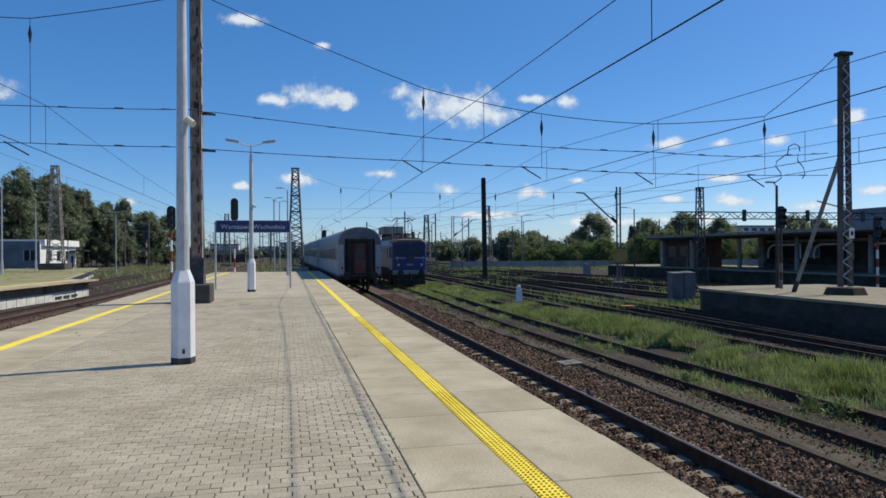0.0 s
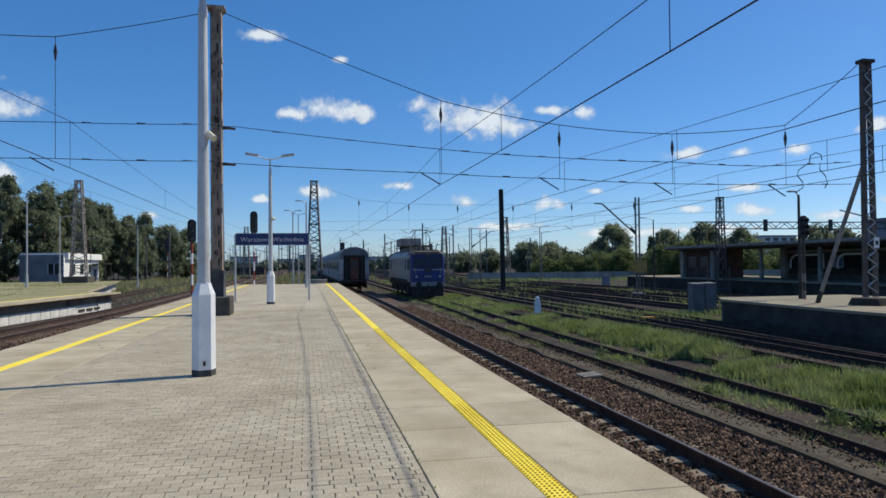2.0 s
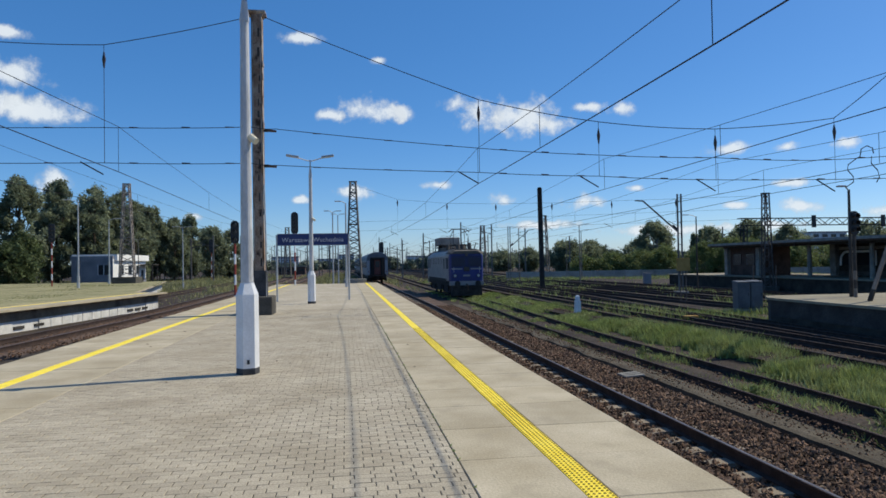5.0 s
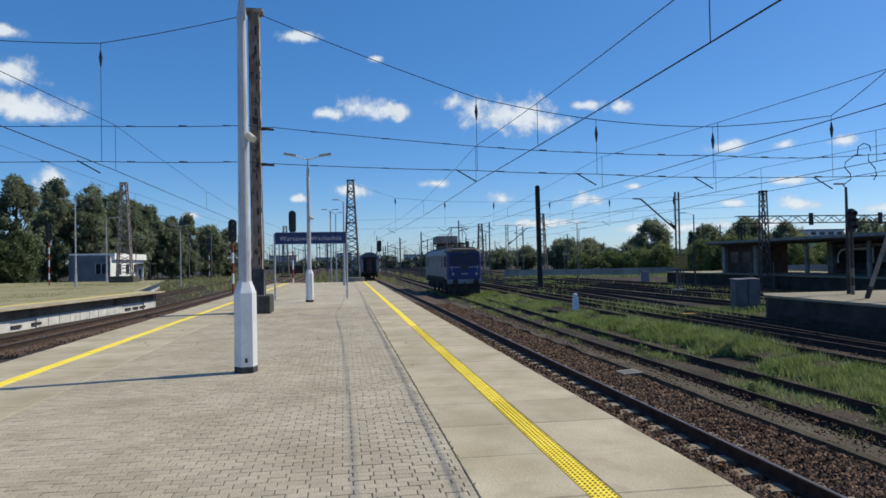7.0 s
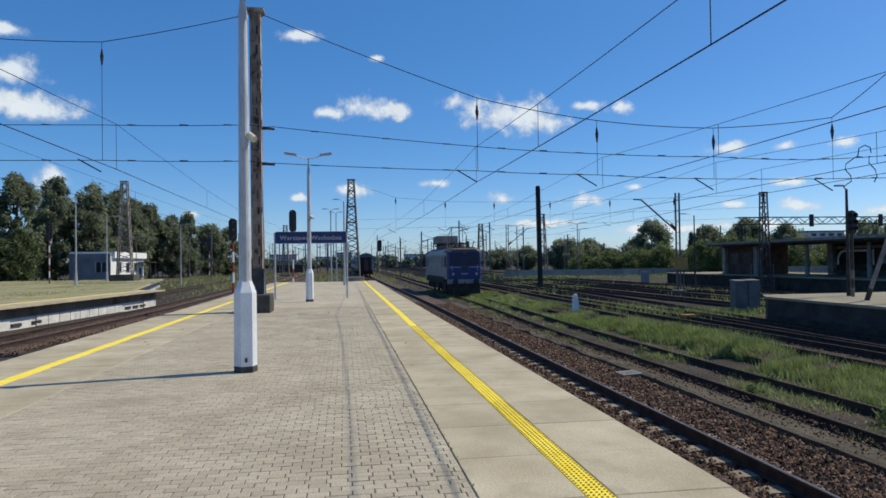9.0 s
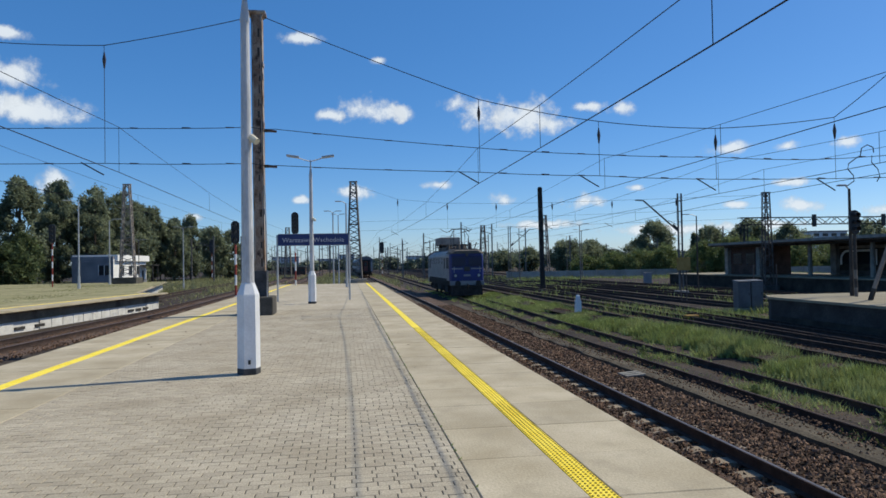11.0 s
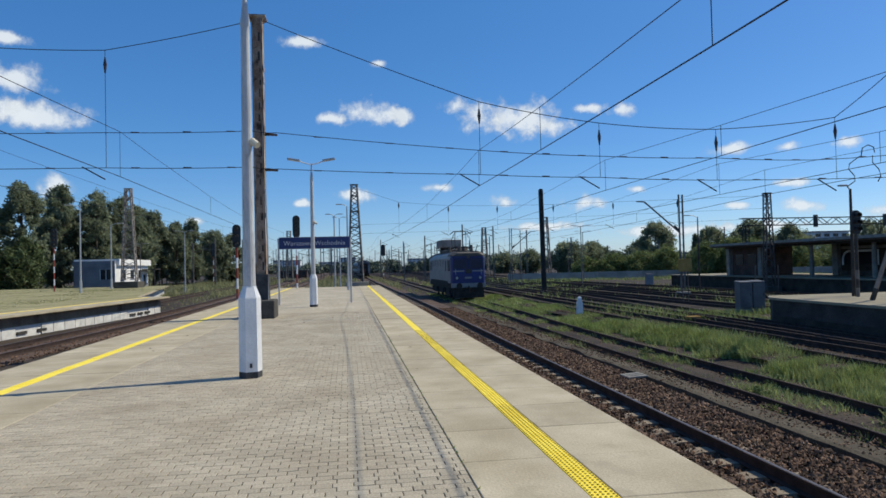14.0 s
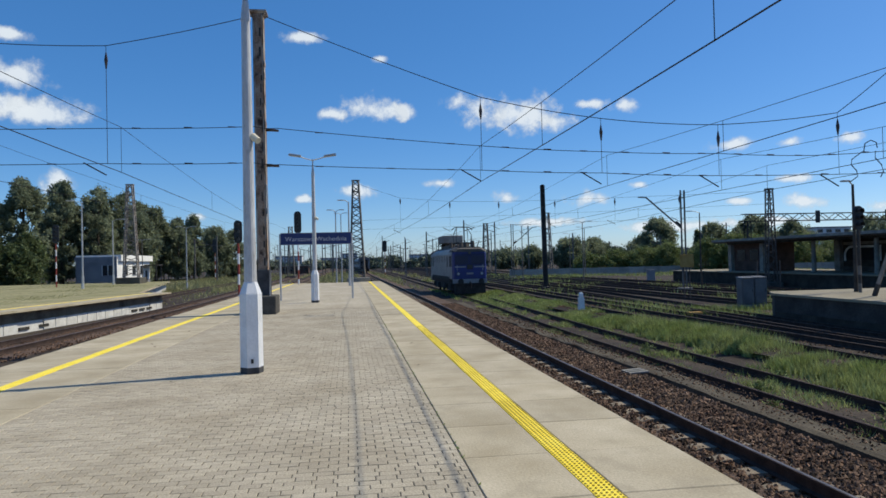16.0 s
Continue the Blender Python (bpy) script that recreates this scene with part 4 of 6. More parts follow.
# ---- passenger train ----
def coach(rear_label):
    """Rear end at local y 0, body ahead along +y, rail top at z 0."""
    t = thing("passenger_coach", rear_label, "train coach", "passenger train")
    L = 24.5
    def sec(w, zr, lo=1.0):
        s = [(-w, lo), (w, lo), (w, 2.9)]
        for k in range(1, 12):
            a = pi * k / 12
            s.append((w * cos(a) * (1.0 - 0.03 * sin(a)), 2.9 + (zr - 2.9) * sin(a) ** 0.75))
        s.append((-w, 2.9))
        return s
    part("body", loft(B(), [(0.08, sec(1.4, 4.02)), (L - 0.08, sec(1.4, 4.02))]), COACH_SIDE, t)
    roof = B()
    prof = []
    for k in range(0, 13):
        a = pi * k / 12
        prof.append((1.43 * cos(a), 2.93 + 1.12 * sin(a) ** 0.75))
    for k in range(12, -1, -1):
        a = pi * k / 12
        prof.append((1.38 * cos(a), 2.9 + 1.08 * sin(a) ** 0.75))
    loft(roof, [(0.0, prof), (L, prof)])
    part("roof", roof, COACH_ROOF, t)
    for y, s in ((0.0, 1), (L, -1)):
        lo, hi = sorted((y - s * 0.0, y + s * 0.1))
        end = part("end_wall", loft(B(), [(lo, sec(1.36, 3.96)), (hi, sec(1.36, 3.96))]), COACH_END, t, "dark grey end wall")
        for x in (-1.19, 1.19):
            part("corner_panel", box(B(), x - 0.16, x + 0.16, min(y - s * 0.03, y), max(y - s * 0.03, y), 1.1, 2.95, 0.02), COACH_SIDE, end, "pale corner panel")
        part("gangway_plate", box(B(), -0.98, 0.98, min(y - s * 0.015, y), max(y - s * 0.015, y), 1.05, 3.32, 0.005), RUBBER, end, "black gangway surround")
        y1 = y - s * 0.035
        part("gangway_door", box(B(), -0.42, 0.42, min(y1, y1 + s * 0.05), max(y1, y1 + s * 0.05), 1.15, 3.05, 0.02), GANGWAY, end, "brown gangway door")
        part("door_panel", box(B(), -0.28, 0.28, min(y1 - s * 0.015, y1), max(y1 - s * 0.015, y1), 2.05, 2.85, 0.02), GLASS_DARK, end)
        for x in (-0.62, 0.62):
            part("gangway_bellows", box(B(), x - 0.17, x + 0.17, min(y - s * 0.3, y), max(y - s * 0.3, y), 1.05, 3.1, 0.08), RUBBER, end)
        part("gangway_bellows", box(B(), -0.79, 0.79, min(y - s * 0.3, y), max(y - s * 0.3, y), 3.05, 3.34, 0.08), RUBBER, end)
        for x in (-1.15, 1.15):
            part("tail_light", cyl(B(), (x, y, 1.5), (x, y - s * 0.06, 1.5), 0.09, n=10), RED_PAINT, end)
            part("handrail", tube(B(), [(x * 0.92, y - s * 0.08, 1.3), (x * 0.92, y - s * 0.08, 2.2)], 0.02, 5), GALVANISED, end)
        buffers(t, y, 1.05, -s)
    for sx in (-1, 1):
        x = sx * 1.404
        part("window_band", box(B(), min(x, x - sx * 0.04), max(x, x - sx * 0.04), 1.7, L - 1.7, 1.95, 2.85, 0.01), COACH_BAND, t, "blue window band")
        x = sx * 1.412
        for k in range(11):
            y = 2.9 + k * 1.87
            part("window", box(B(), min(x, x - sx * 0.04), max(x, x - sx * 0.04), y - 0.6, y + 0.6, 2.02, 2.8, 0.03), GLASS_DARK, t)
        for y in (0.95, L - 0.95):
            d = part("door", box(B(), min(x, x - sx * 0.04), max(x, x - sx * 0.04), y - 0.45, y + 0.45, 1.05, 2.98, 0.02), COACH_SIDE, t)
            part("door_window", box(B(), min(x + sx * 0.006, x), max(x + sx * 0.006, x), y - 0.2, y + 0.2, 2.0, 2.75, 0.002), GLASS_DARK, d)
        part("sill_stripe", box(B(), min(x, x - sx * 0.03), max(x, x - sx * 0.03), 0.3, L - 0.3, 1.02, 1.14), COACH_BAND, t)
    part("underframe", box(B(), -1.2, 1.2, 0.4, L - 0.4, 0.75, 1.02), UNDERFRAME, t)
    part("equipment_box", box(B(), -1.25, 1.25, 8.5, 11.0, 0.3, 0.8, 0.05), UNDERFRAME, t)
    part("equipment_box", box(B(), -1.25, 1.25, 13.5, 16, 0.3, 0.8, 0.05), UNDERFRAME, t)
    bogie(t, 3.3, 2.5, 0.46)
    bogie(t, L - 3.3, 2.5, 0.46)
    for k in range(5):
        bm = B()
        bmesh.ops.create_icosphere(bm, subdivisions=2, radius=0.32, matrix=Matrix.Translation((0, 3.5 + k * 4.3, 4.0)) @ Matrix.Diagonal((1, 1.3, 0.35, 1)))
        part("roof_vent", bm, COACH_ROOF, t)
    return t


REAR = smooth_line((0, 44.2), (1, 54.1), (2, 64.2), (3, 74.2), (4, 83.2), (7, 107), (9, 123), (11.5, 143), (13, 155), (14.5, 166.5), (16, 177))
coaches = [coach("grey-roofed blue and pale passenger coach rolling away on the platform track")]
coaches[0].scale = (1, 1, 1.05)
for _ in range(3):
    coaches.append(copy_thing(coaches[0], Matrix.Identity(4)))

# ---- the rest of the yard: masts, buildings, fence ----
def dark_mast(at, h, w, label, tilt=0.0):
    t = thing("catenary_mast", label, "railway mast", "yard masts", pose(*at, 0, tilt, 0))
    for s in (-1, 1):
        part("channel", bar(B(), (s * w / 2, 0, 0), (s * w / 2.6, 0, h), w * 0.35, 0.3), STEEL_DARK, t)
    part("web", bar(B(), (0, 0, 0.2), (0, 0, h), w * 0.7, 0.06), STEEL_DARK, t)
    part("cap", box(B(), -w * 0.6, w * 0.6, -0.2, 0.2, h, h + 0.08), STEEL_DARK, t)
    part("footing", box(B(), -w, w, -0.5, 0.5, -0.3, 0.2, 0.04), CONCRETE_OLD, t)
    return t


dark_mast((18.85, 63.5, GROUND_R), 10.0, 0.2, "tall slender dark steel mast beside yard tracks", -0.6)


def cantilever_mast(at, h, reach, label):
    """A two-post mast with a long cantilever towards -x."""
    t = thing("catenary_mast", label, "railway mast", "yard masts", pose(*at))
    for s in (-0.16, 0.16):
        part("post", bar(B(), (s, 0, 0), (s, 0, h), 0.09, 0.14), STEEL_GREY, t)
    for k in range(int(h / 0.9)):
        part("tie", bar(B(), (-0.16, 0, 0.5 + k * 0.9), (0.16, 0, 0.5 + k * 0.9), 0.05), STEEL_GREY, t)
    part("strut", bar(B(), (-0.15, 0, h * 0.62), (-reach * 0.82, 0, h * 0.93), 0.1), STEEL_GREY, t)
    part("top_tube", bar(B(), (-reach * 0.82, 0, h * 0.93), (-reach, 0, h * 0.935), 0.09), STEEL_GREY, t)
    part("insulator", cyl(B(), (-0.2, 0, h * 0.645), (-0.6, 0, h * 0.69), 0.08, n=8), INSULATOR, t)
    part("footing", box(B(), -0.45, 0.45, -0.45, 0.45, -0.3, 0.25, 0.04), CONCRETE_OLD, t)
    return t


cantilever_far = cantilever_mast((27.42, 52.5, GROUND_R), 8.28, 3.85, "grey two-post mast with a long slanting cantilever")


def yard_mast(h=8.5, arm=2.6):
    t = thing("catenary_mast", "distant slim grey catenary mast with a bracket arm", "railway mast", "distant yard masts")
    part("post", bar(B(), (0, 0, 0), (0, 0, h), 0.2, 0.24), STEEL_GREY, t)
    part("arm", bar(B(), (0, 0, h - 1.9), (arm, 0, h - 1.3), 0.09), STEEL_GREY, t)
    part("tie", bar(B(), (0, 0, h - 0.5), (arm * 0.9, 0, h - 1.32), 0.05), STEEL_GREY, t)
    part("insulator", cyl(B(), (0.2, 0, h - 1.85), (0.55, 0, h - 1.76), 0.09, n=6), INSULATOR, t)
    return t


def far_masts():
    rng = random.Random(5)
    base = [yard_mast(8.5, 2.6), yard_mast(7.2, -2.4), yard_mast(10.2, 2.0)]
    spots = []
    for y in (135, 165, 196, 240, 290, 350, 420):
        for x in (-58, -46, -40, -34, -28, -22, -17, -14, -5, -2.5, -0.4, 8.6, 12.6, 18.4, 25.8, 33.5, 45, 60, 78):
            spots.append((x * (1 + 0.0009 * y) + rng.uniform(-1.5, 1.5), y + rng.uniform(-12, 12)))
    for k, (x, y) in enumerate(spots):
        m = pose(x, y, GROUND_R, 0, 0, rng.choice((0, 0, 0, 180)))
        if k < 3:
            base[k].matrix_basis = m
        else:
            copy_thing(base[rng.randrange(3)], m)
    low = slim_lamp((-34, 118, GROUND_Z), 7.5, (-1, 1), "distant slim yard lamp post", STEEL_GREY)
    for x, y in ((-38, 150), (-30, 160), (-24, 185), (-18, 170), (12.3, 210), (18, 118), (23.5, 90), (30, 84), (36, 100), (42, 125), (26, 150)):
        copy_thing(low, pose(x, y, GROUND_R))
    copy_thing(base[2], pose(20.8, 121, GROUND_R))
    for x, y, h in ((28.7, 140, 10.5), (-12.5, 150, 11), (35.5, 118, 11), (-52, 160, 12)):
        tower((x, y, GROUND_Z), h, "distant grey lattice catenary tower", 1.5, 0.7, footing=0.4, n=10)


far_masts()
copy_thing(cantilever_far, pose(24.6, 100, GROUND_R, 0, 0, 180))
tower((36.2, 54, GROUND_R), 8.4, "slender dark lattice tower beside the canopy roof", 0.85, 0.4, STEEL_BROWN, footing=0.5, n=16, d0=0.45, leg=0.08)


def gantry():
    t = thing("signal_gantry", "lattice girder signal gantry spanning the tracks", "signal gantry", at=pose(0, 96, GROUND_R))
    bm = B()
    x0, x1, za, zb = 59.8, 112.0, 7.85, 8.95
    for z in (za, zb):
        for yy in (-0.4, 0.4):
            bar(bm, (x0, yy, z), (x1, yy, z), 0.11)
    n = 34
    for k in range(n):
        a, b = x0 + (x1 - x0) * k / n, x0 + (x1 - x0) * (k + 1) / n
        bar(bm, (a, -0.4, za if k % 2 else zb), (b, -0.4, zb if k % 2 else za), 0.08)
        bar(bm, (a, 0.4, zb if k % 2 else za), (b, 0.4, za if k % 2 else zb), 0.08)
    part("girder", bm, STEEL_DARK, t)
    for x in (60.6, 86, 110):
        part("leg", lattice(B(), 0.8, 0.6, 0.8, 0.8, 0, za, 0.1, 0.05, 8), STEEL_DARK, t).matrix_basis = pose(x, 0, 0)
    for x in (72, 79, 84, 95):
        part("signal_head", box(B(), x - 0.35, x + 0.35, -0.7, -0.5, za - 0.4, za + 1.5, 0.05), SIGNAL_BLACK, t)
    return t


gantry()


def canopy():
    t = thing("platform_canopy", "long dark flat platform canopy on columns", "canopy")
    zr = 2.85
    part("roof", extrude_poly(B(), [(37.6, -20), (46.4, -20), (46.4, 65.6), (37.6, 65.6)], zr, zr + 0.3), PLANK_ROOF, t)
    part("fascia", box(B(), 37.45, 37.6, -20, 65.7, zr + 0.12, zr + 0.34), CONCRETE_OLD, t, "thin pale roof edge")
    part("edge_beam", box(B(), 38.3, 38.5, -20, 64.4, zr - 0.18, zr - 0.004), STEEL_DARK, t)
    part("end_fascia", box(B(), 37.45, 46.5, 65.71, 65.83, zr + 0.1, zr + 0.34), CONCRETE_OLD, t)
    k = 0
    for y in range(-17, 60, 7):
        for x in (39.5, 44.5):
            c = part("column", cyl(B(), (x, y, 0), (x, y, zr), 0.2, 0.17, 10), CONCRETE_OLD, t)
            part("bracket", bar(B(), (x - 1.4, y, zr - 0.08), (x + 1.2, y, zr - 0.08), 0.16), STEEL_DARK, c)
    return t


canopy()


def station_hall():
    """Back wall under the canopy, coloured dark for interior shade, with white-framed, round-headed windows and
    posters.
    """
    t = thing("waiting_room", "back wall with white-framed windows under the canopy, interior shade in its colour", "building")
    x, y1 = 43.4, 54.6
    part("wall", box(B(), x, 45.6, -16, y1, 0, 2.84), WALL_SOOT_SHADE, t)
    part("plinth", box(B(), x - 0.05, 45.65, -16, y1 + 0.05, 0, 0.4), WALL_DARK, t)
    part("band", box(B(), x - 0.04, x, -16, y1 - 0.3, 2.3, 2.55), CONCRETE_OLD, t, "pale concrete lintel band")
    part("end_pier", box(B(), x - 0.35, x + 0.5, y1 - 0.2, y1 + 0.5, 0, 2.84, 0.04), CONCRETE_OLD, t, "pale worn end pier")
    for k in range(10):
        y = y1 - 2.2 - 5.6 * k
        w = part("window", box(B(), x - 0.05, x + 0.02, y - 2.2, y + 1.6, 0.95, 2.0, 0.02), DARK_PANE, t)
        arch = [(y + 1.6, 0.9), (y + 1.78, 0.9)] + [(y + 1.78 - 0.9 * (1 - cos(a)), 1.35 + 0.85 * sin(a)) for a in (0, 0.4, 0.8, 1.2, 1.57)] + [(y - 2.4, 2.2), (y - 2.4, 0.9), (y - 2.22, 0.9), (y - 2.22, 2.02)] + [(y + 1.6 - 0.75 * (1 - cos(a)), 1.35 + 0.67 * sin(a)) for a in (1.57, 1.2, 0.8, 0.4, 0)]
        bm = B()
        ring = [[bm.verts.new((xx, yy, zz)) for yy, zz in arch] for xx in (x - 0.1, x - 0.04)]
        n = len(arch)
        for j in range(n):
            bm.faces.new((ring[0][j], ring[0][(j + 1) % n], ring[1][(j + 1) % n], ring[1][j]))
        bm.faces.new(ring[0])
        part("window_frame", bm, PLASTER_WHITE, w, "white rounded window frame")
        if k % 2 == 0:
            p = part("poster_frame", box(B(), x - 0.06, x, y - 4.6, y - 3.0, 0.9, 2.1, 0.01), STEEL_DARK, t)
            part("poster", box(B(), x - 0.075, x - 0.062, y - 4.5, y - 3.1, 1.0, 2.0), PLASTER_GREY, p, "pale poster")
            part("poster_panel", box(B(), x - 0.085, x - 0.077, y - 4.4, y - 3.8, 1.1, 1.9), COACH_BAND, p, "blue poster panel")


station_hall()
for px, py in ((32.9, 51.0), (34.6, 50.5)):
    po = thing("marker_stake", "thin rusty steel stake beside the canopy platform", "post", "steel stakes", pose(px, py, ground_level(px) - 0.02))
    part("shaft", cyl(B(), (0, 0, -0.1), (0.02, 0, 2.3), 0.06, 0.05, 8), STEEL_BROWN, po)


def kiosk():
    t = thing("platform_kiosk", "dark brown brick room under the canopy end", "building")
    part("wall", box(B(), 39.3, 42.6, 59.9, 64.7, 0.0, 2.84), BRICK_DARK, t)
    for y in (60.6, 62.8):
        part("window", box(B(), 39.26, 39.32, y, y + 1.4, 1.0, 2.1), GLASS_DARK, t)
    for y in (59.6, 65.0):
        part("pilaster", box(B(), 38.95, 39.4, y - 0.28, y + 0.28, 0, 2.84), CONCRETE_OLD, t)
    return t


kiosk()


def far_block(x0, x1, y0, y1, h, floors, label, wall=FAR_GREY, pane=GLASS_DARK):
    t = thing("office_building", label, "building", "distant buildings")
    part("wall", box(B(), x0, x1, y0, y1, GROUND_R, h), wall, t)
    part("roof", box(B(), x0 - 0.4, x1 + 0.4, y0 - 0.4, y1 + 0.4, h, h + 0.6), PLASTER_GREY, t)
    n = max(3, int((x1 - x0) / 4))
    for f in range(floors):
        z = GROUND_Z + 1.4 + f * (h - GROUND_Z) / floors
        for k in range(n):
            x = x0 + (x1 - x0) * (k + 0.2) / n
            part("window", box(B(), x, x + (x1 - x0) / n * 0.6, y0 - 0.06, y0 + 0.05, z, z + 1.5), pane, t)
    return t


far_block(225, 244, 300, 320, 13.4, 4, "distant flat grey block with rows of windows")
far_block(190, 222, 330, 350, 10.0, 3, "distant low grey block with rows of windows")
far_block(180, 216, 168, 190, 14.0, 4, "grey flat-roofed building beyond the canopy", PLASTER_GREY, DARK_PANE)


def white_house():
    t = thing("signal_building", "long white flat-roofed railway building with windows", "building")
    x0, x1, y0, y1 = -44.4, -38.0, 118.0, 136.5
    part("wall", box(B(), x0, x1, y0, y1, GROUND_Z, 3.3), PLASTER_WHITE, t)
    part("parapet", box(B(), x0 - 0.2, x1 + 0.5, y0 + 0.6, y1 + 0.3, 3.0, 4.05), PLASTER_WHITE, t, "white parapet band")
    # Grey front skin puts the shaded side's tone into the white house's colour.
    part("front_parapet", box(B(), x0 - 0.15, x1 - 0.02, y0 - 0.1, y0 + 0.59, 3.0, 3.75), PLASTER_GREY, t)
    part("front_wall", box(B(), x0 - 0.02, x1 - 0.01, y0 - 0.03, y0 + 0.02, -0.29, 2.995), PLASTER_GREY, t, "grey rendered front wall, shaded side put into the colour")
    part("plinth", box(B(), x0 - 0.05, x1 + 0.06, y0 - 0.06, y1 + 0.05, GROUND_Z, -0.3), PLASTER_GREY, t)
    w = part("window", box(B(), -40.3, -38.5, y0 - 0.05, y0 + 0.05, 0.7, 2.3), GLASS_DARK, t)
    for x in (-39.4, -40.3, -38.5):
        part("frame_bar", box(B(), x - 0.05, x + 0.05, y0 - 0.09, y0 - 0.04, 0.65, 2.35), PLASTER_WHITE, w)
    for y in (121.5, 126, 130.5):
        w = part("window", box(B(), x1 - 0.05, x1 + 0.05, y, y + 1.8, 0.7, 2.2), GLASS_DARK, t)
        part("sill", box(B(), x1, x1 + 0.16, y - 0.1, y + 1.9, 0.58, 0.7), PLASTER_GREY, w)
    part("door", box(B(), x1 - 0.05, x1 + 0.06, 133.6, 134.8, GROUND_Z, 1.3), STEEL_DARK, t)
    part("porch_roof", box(B(), x1, x1 + 2.4, 132.5, 136.5, 2.2, 2.36), STEEL_DARK, t)
    for y in (132.8, 136.2):
        part("porch_post", box(B(), x1 + 2.1, x1 + 2.25, y - 0.08, y + 0.08, GROUND_Z, 2.2), STEEL_DARK, t)
    return t


white_house()


def far_town():
    """Pale low blocks and sheds at the far end of the yard."""
    for x, y, w, h, f in ((-120, 520, 34, 9.5, 3), (-72, 560, 26, 13, 4), (-30, 600, 30, 10, 3), (-8, 540, 16, 14.5, 5), (22, 620, 36, 9, 3), (64, 590, 24, 12, 4), (104, 560, 30, 9.5, 3), (150, 540, 26, 13, 4)):
        far_block(x, x + w, y + 120, y + 138, h * 0.75, f, "pale distant town block beyond the yard", FAR_GREY, PLASTER_GREY)
    for x, y, w, h in ((30, 230, 6, 2.2), (-20, 205, 8, 2.4)):
        t = thing("yard_shed", "low dark brick shed beside the far tracks", "shed", "yard sheds", pose(x, y, GROUND_R))
        part("wall", box(B(), 0, w, 0, 4, 0, h), BRICK_DARK, t)
        part("roof", box(B(), -0.3, w + 0.3, -0.3, 4.3, h, h + 0.18), CONCRETE_OLD, t)
        for k in range(int(w // 2)):
            part("window", box(B(), 0.6 + 2 * k, 1.5 + 2 * k, -0.03, 0.03, h * 0.45, h * 0.8), GLASS_DARK, t)
        part("door", box(B(), w - 0.55, w - 0.1, -0.03, 0.03, 0, h * 0.8), STEEL_DARK, t)


far_town()


def tower_crane():
    t = thing("tower_crane", "pale tower crane far behind the station", "crane", at=pose(286, 300, GROUND_R))
    part("mast", lattice(B(), 1.3, 1.3, 1.3, 1.3, 0, 26, 0.2, 0.1, 14), GALVANISED, t)
    part("jib", bar(B(), (2.5, 0, 24), (-16, 0, 28), 0.5, 0.6), GALVANISED, t)
    part("counter_jib", bar(B(), (2.5, 0, 24), (7, 0, 23.4), 0.5, 0.5), GALVANISED, t)
    part("counterweight", box(B(), 5, 7, -0.8, 0.8, 21.2, 23.4), CONCRETE_OLD, t)
    part("cab", box(B(), -1.8, -0.4, -1.4, -0.4, 21.6, 23.6, 0.1), GALVANISED, t)


tower_crane()


def fence():
    t = thing("concrete_fence", "long grey concrete panel fence beside the tracks", "fence")
    bm = B()
    box(bm, 0.06, 2.44, -0.04, 0.04, 0, 1.15)
    for k in range(2):
        box(bm, 0.1, 2.4, -0.06, 0.06, 0.08 + k * 0.54, 0.5 + k * 0.54)
    first = part("panel", bm, FENCE, t)
    post = part("post", box(B(), -0.08, 0.08, -0.1, 0.1, 0, 1.25), FENCE, t)
    for k in range(30):
        x, y = 27 + k * 2.5, 112 - k * 0.35
        m = pose(x, y, GROUND_R, 0, 0, -8)
        a = first if k == 0 else new("panel", first.data)
        b = post if k == 0 else new("post", post.data)
        for o in (a, b):
            o.parent = t
            o.matrix_basis = m


fence()


def cabinet():
    """Two relay cabinets side by side."""
    t = thing("relay_cabinet", "grey-blue steel relay cabinet beside its twin by the tracks", "cabinet", "relay cabinets", pose(20.6, 33.0, GROUND_R, 0, 0, -9))
    part("plinth", box(B(), -0.29, 0.29, -0.36, 0.36, 0, 0.24, 0.01), CONCRETE_OLD, t, "pale concrete plinth")
    part("body", box(B(), -0.31, 0.31, -0.36, 0.36, 0.24, 1.62, 0.015), CABINET, t)
    d = part("door", box(B(), -0.275, 0.275, -0.385, -0.355, 0.3, 1.55, 0.008), CABINET, t)
    part("handle", box(B(), 0.2, 0.23, -0.41, -0.385, 0.9, 1.05), STEEL_DARK, d)
    part("roof", loft(B(), [(-0.4, [(-0.325, 1.62), (0.325, 1.62), (0.315, 1.65), (-0.315, 1.65)]), (0.4, [(-0.325, 1.62), (0.325, 1.62), (0.315, 1.7), (-0.315, 1.7)])]), CABINET, t)
    copy_thing(t, pose(21.25, 32.9, GROUND_R + 0.02, 0, 0, -9))
    low = thing("relay_box", "small grey steel relay box at the far tracks", "cabinet", at=pose(35.2, 75.5, GROUND_R))
    part("body", box(B(), -0.4, 0.4, -0.3, 0.3, 0, 1.25, 0.02), PLASTER_GREY, low)
    part("lid", box(B(), -0.44, 0.44, -0.34, 0.34, 1.25, 1.31, 0.01), PLASTER_GREY, low)


cabinet()


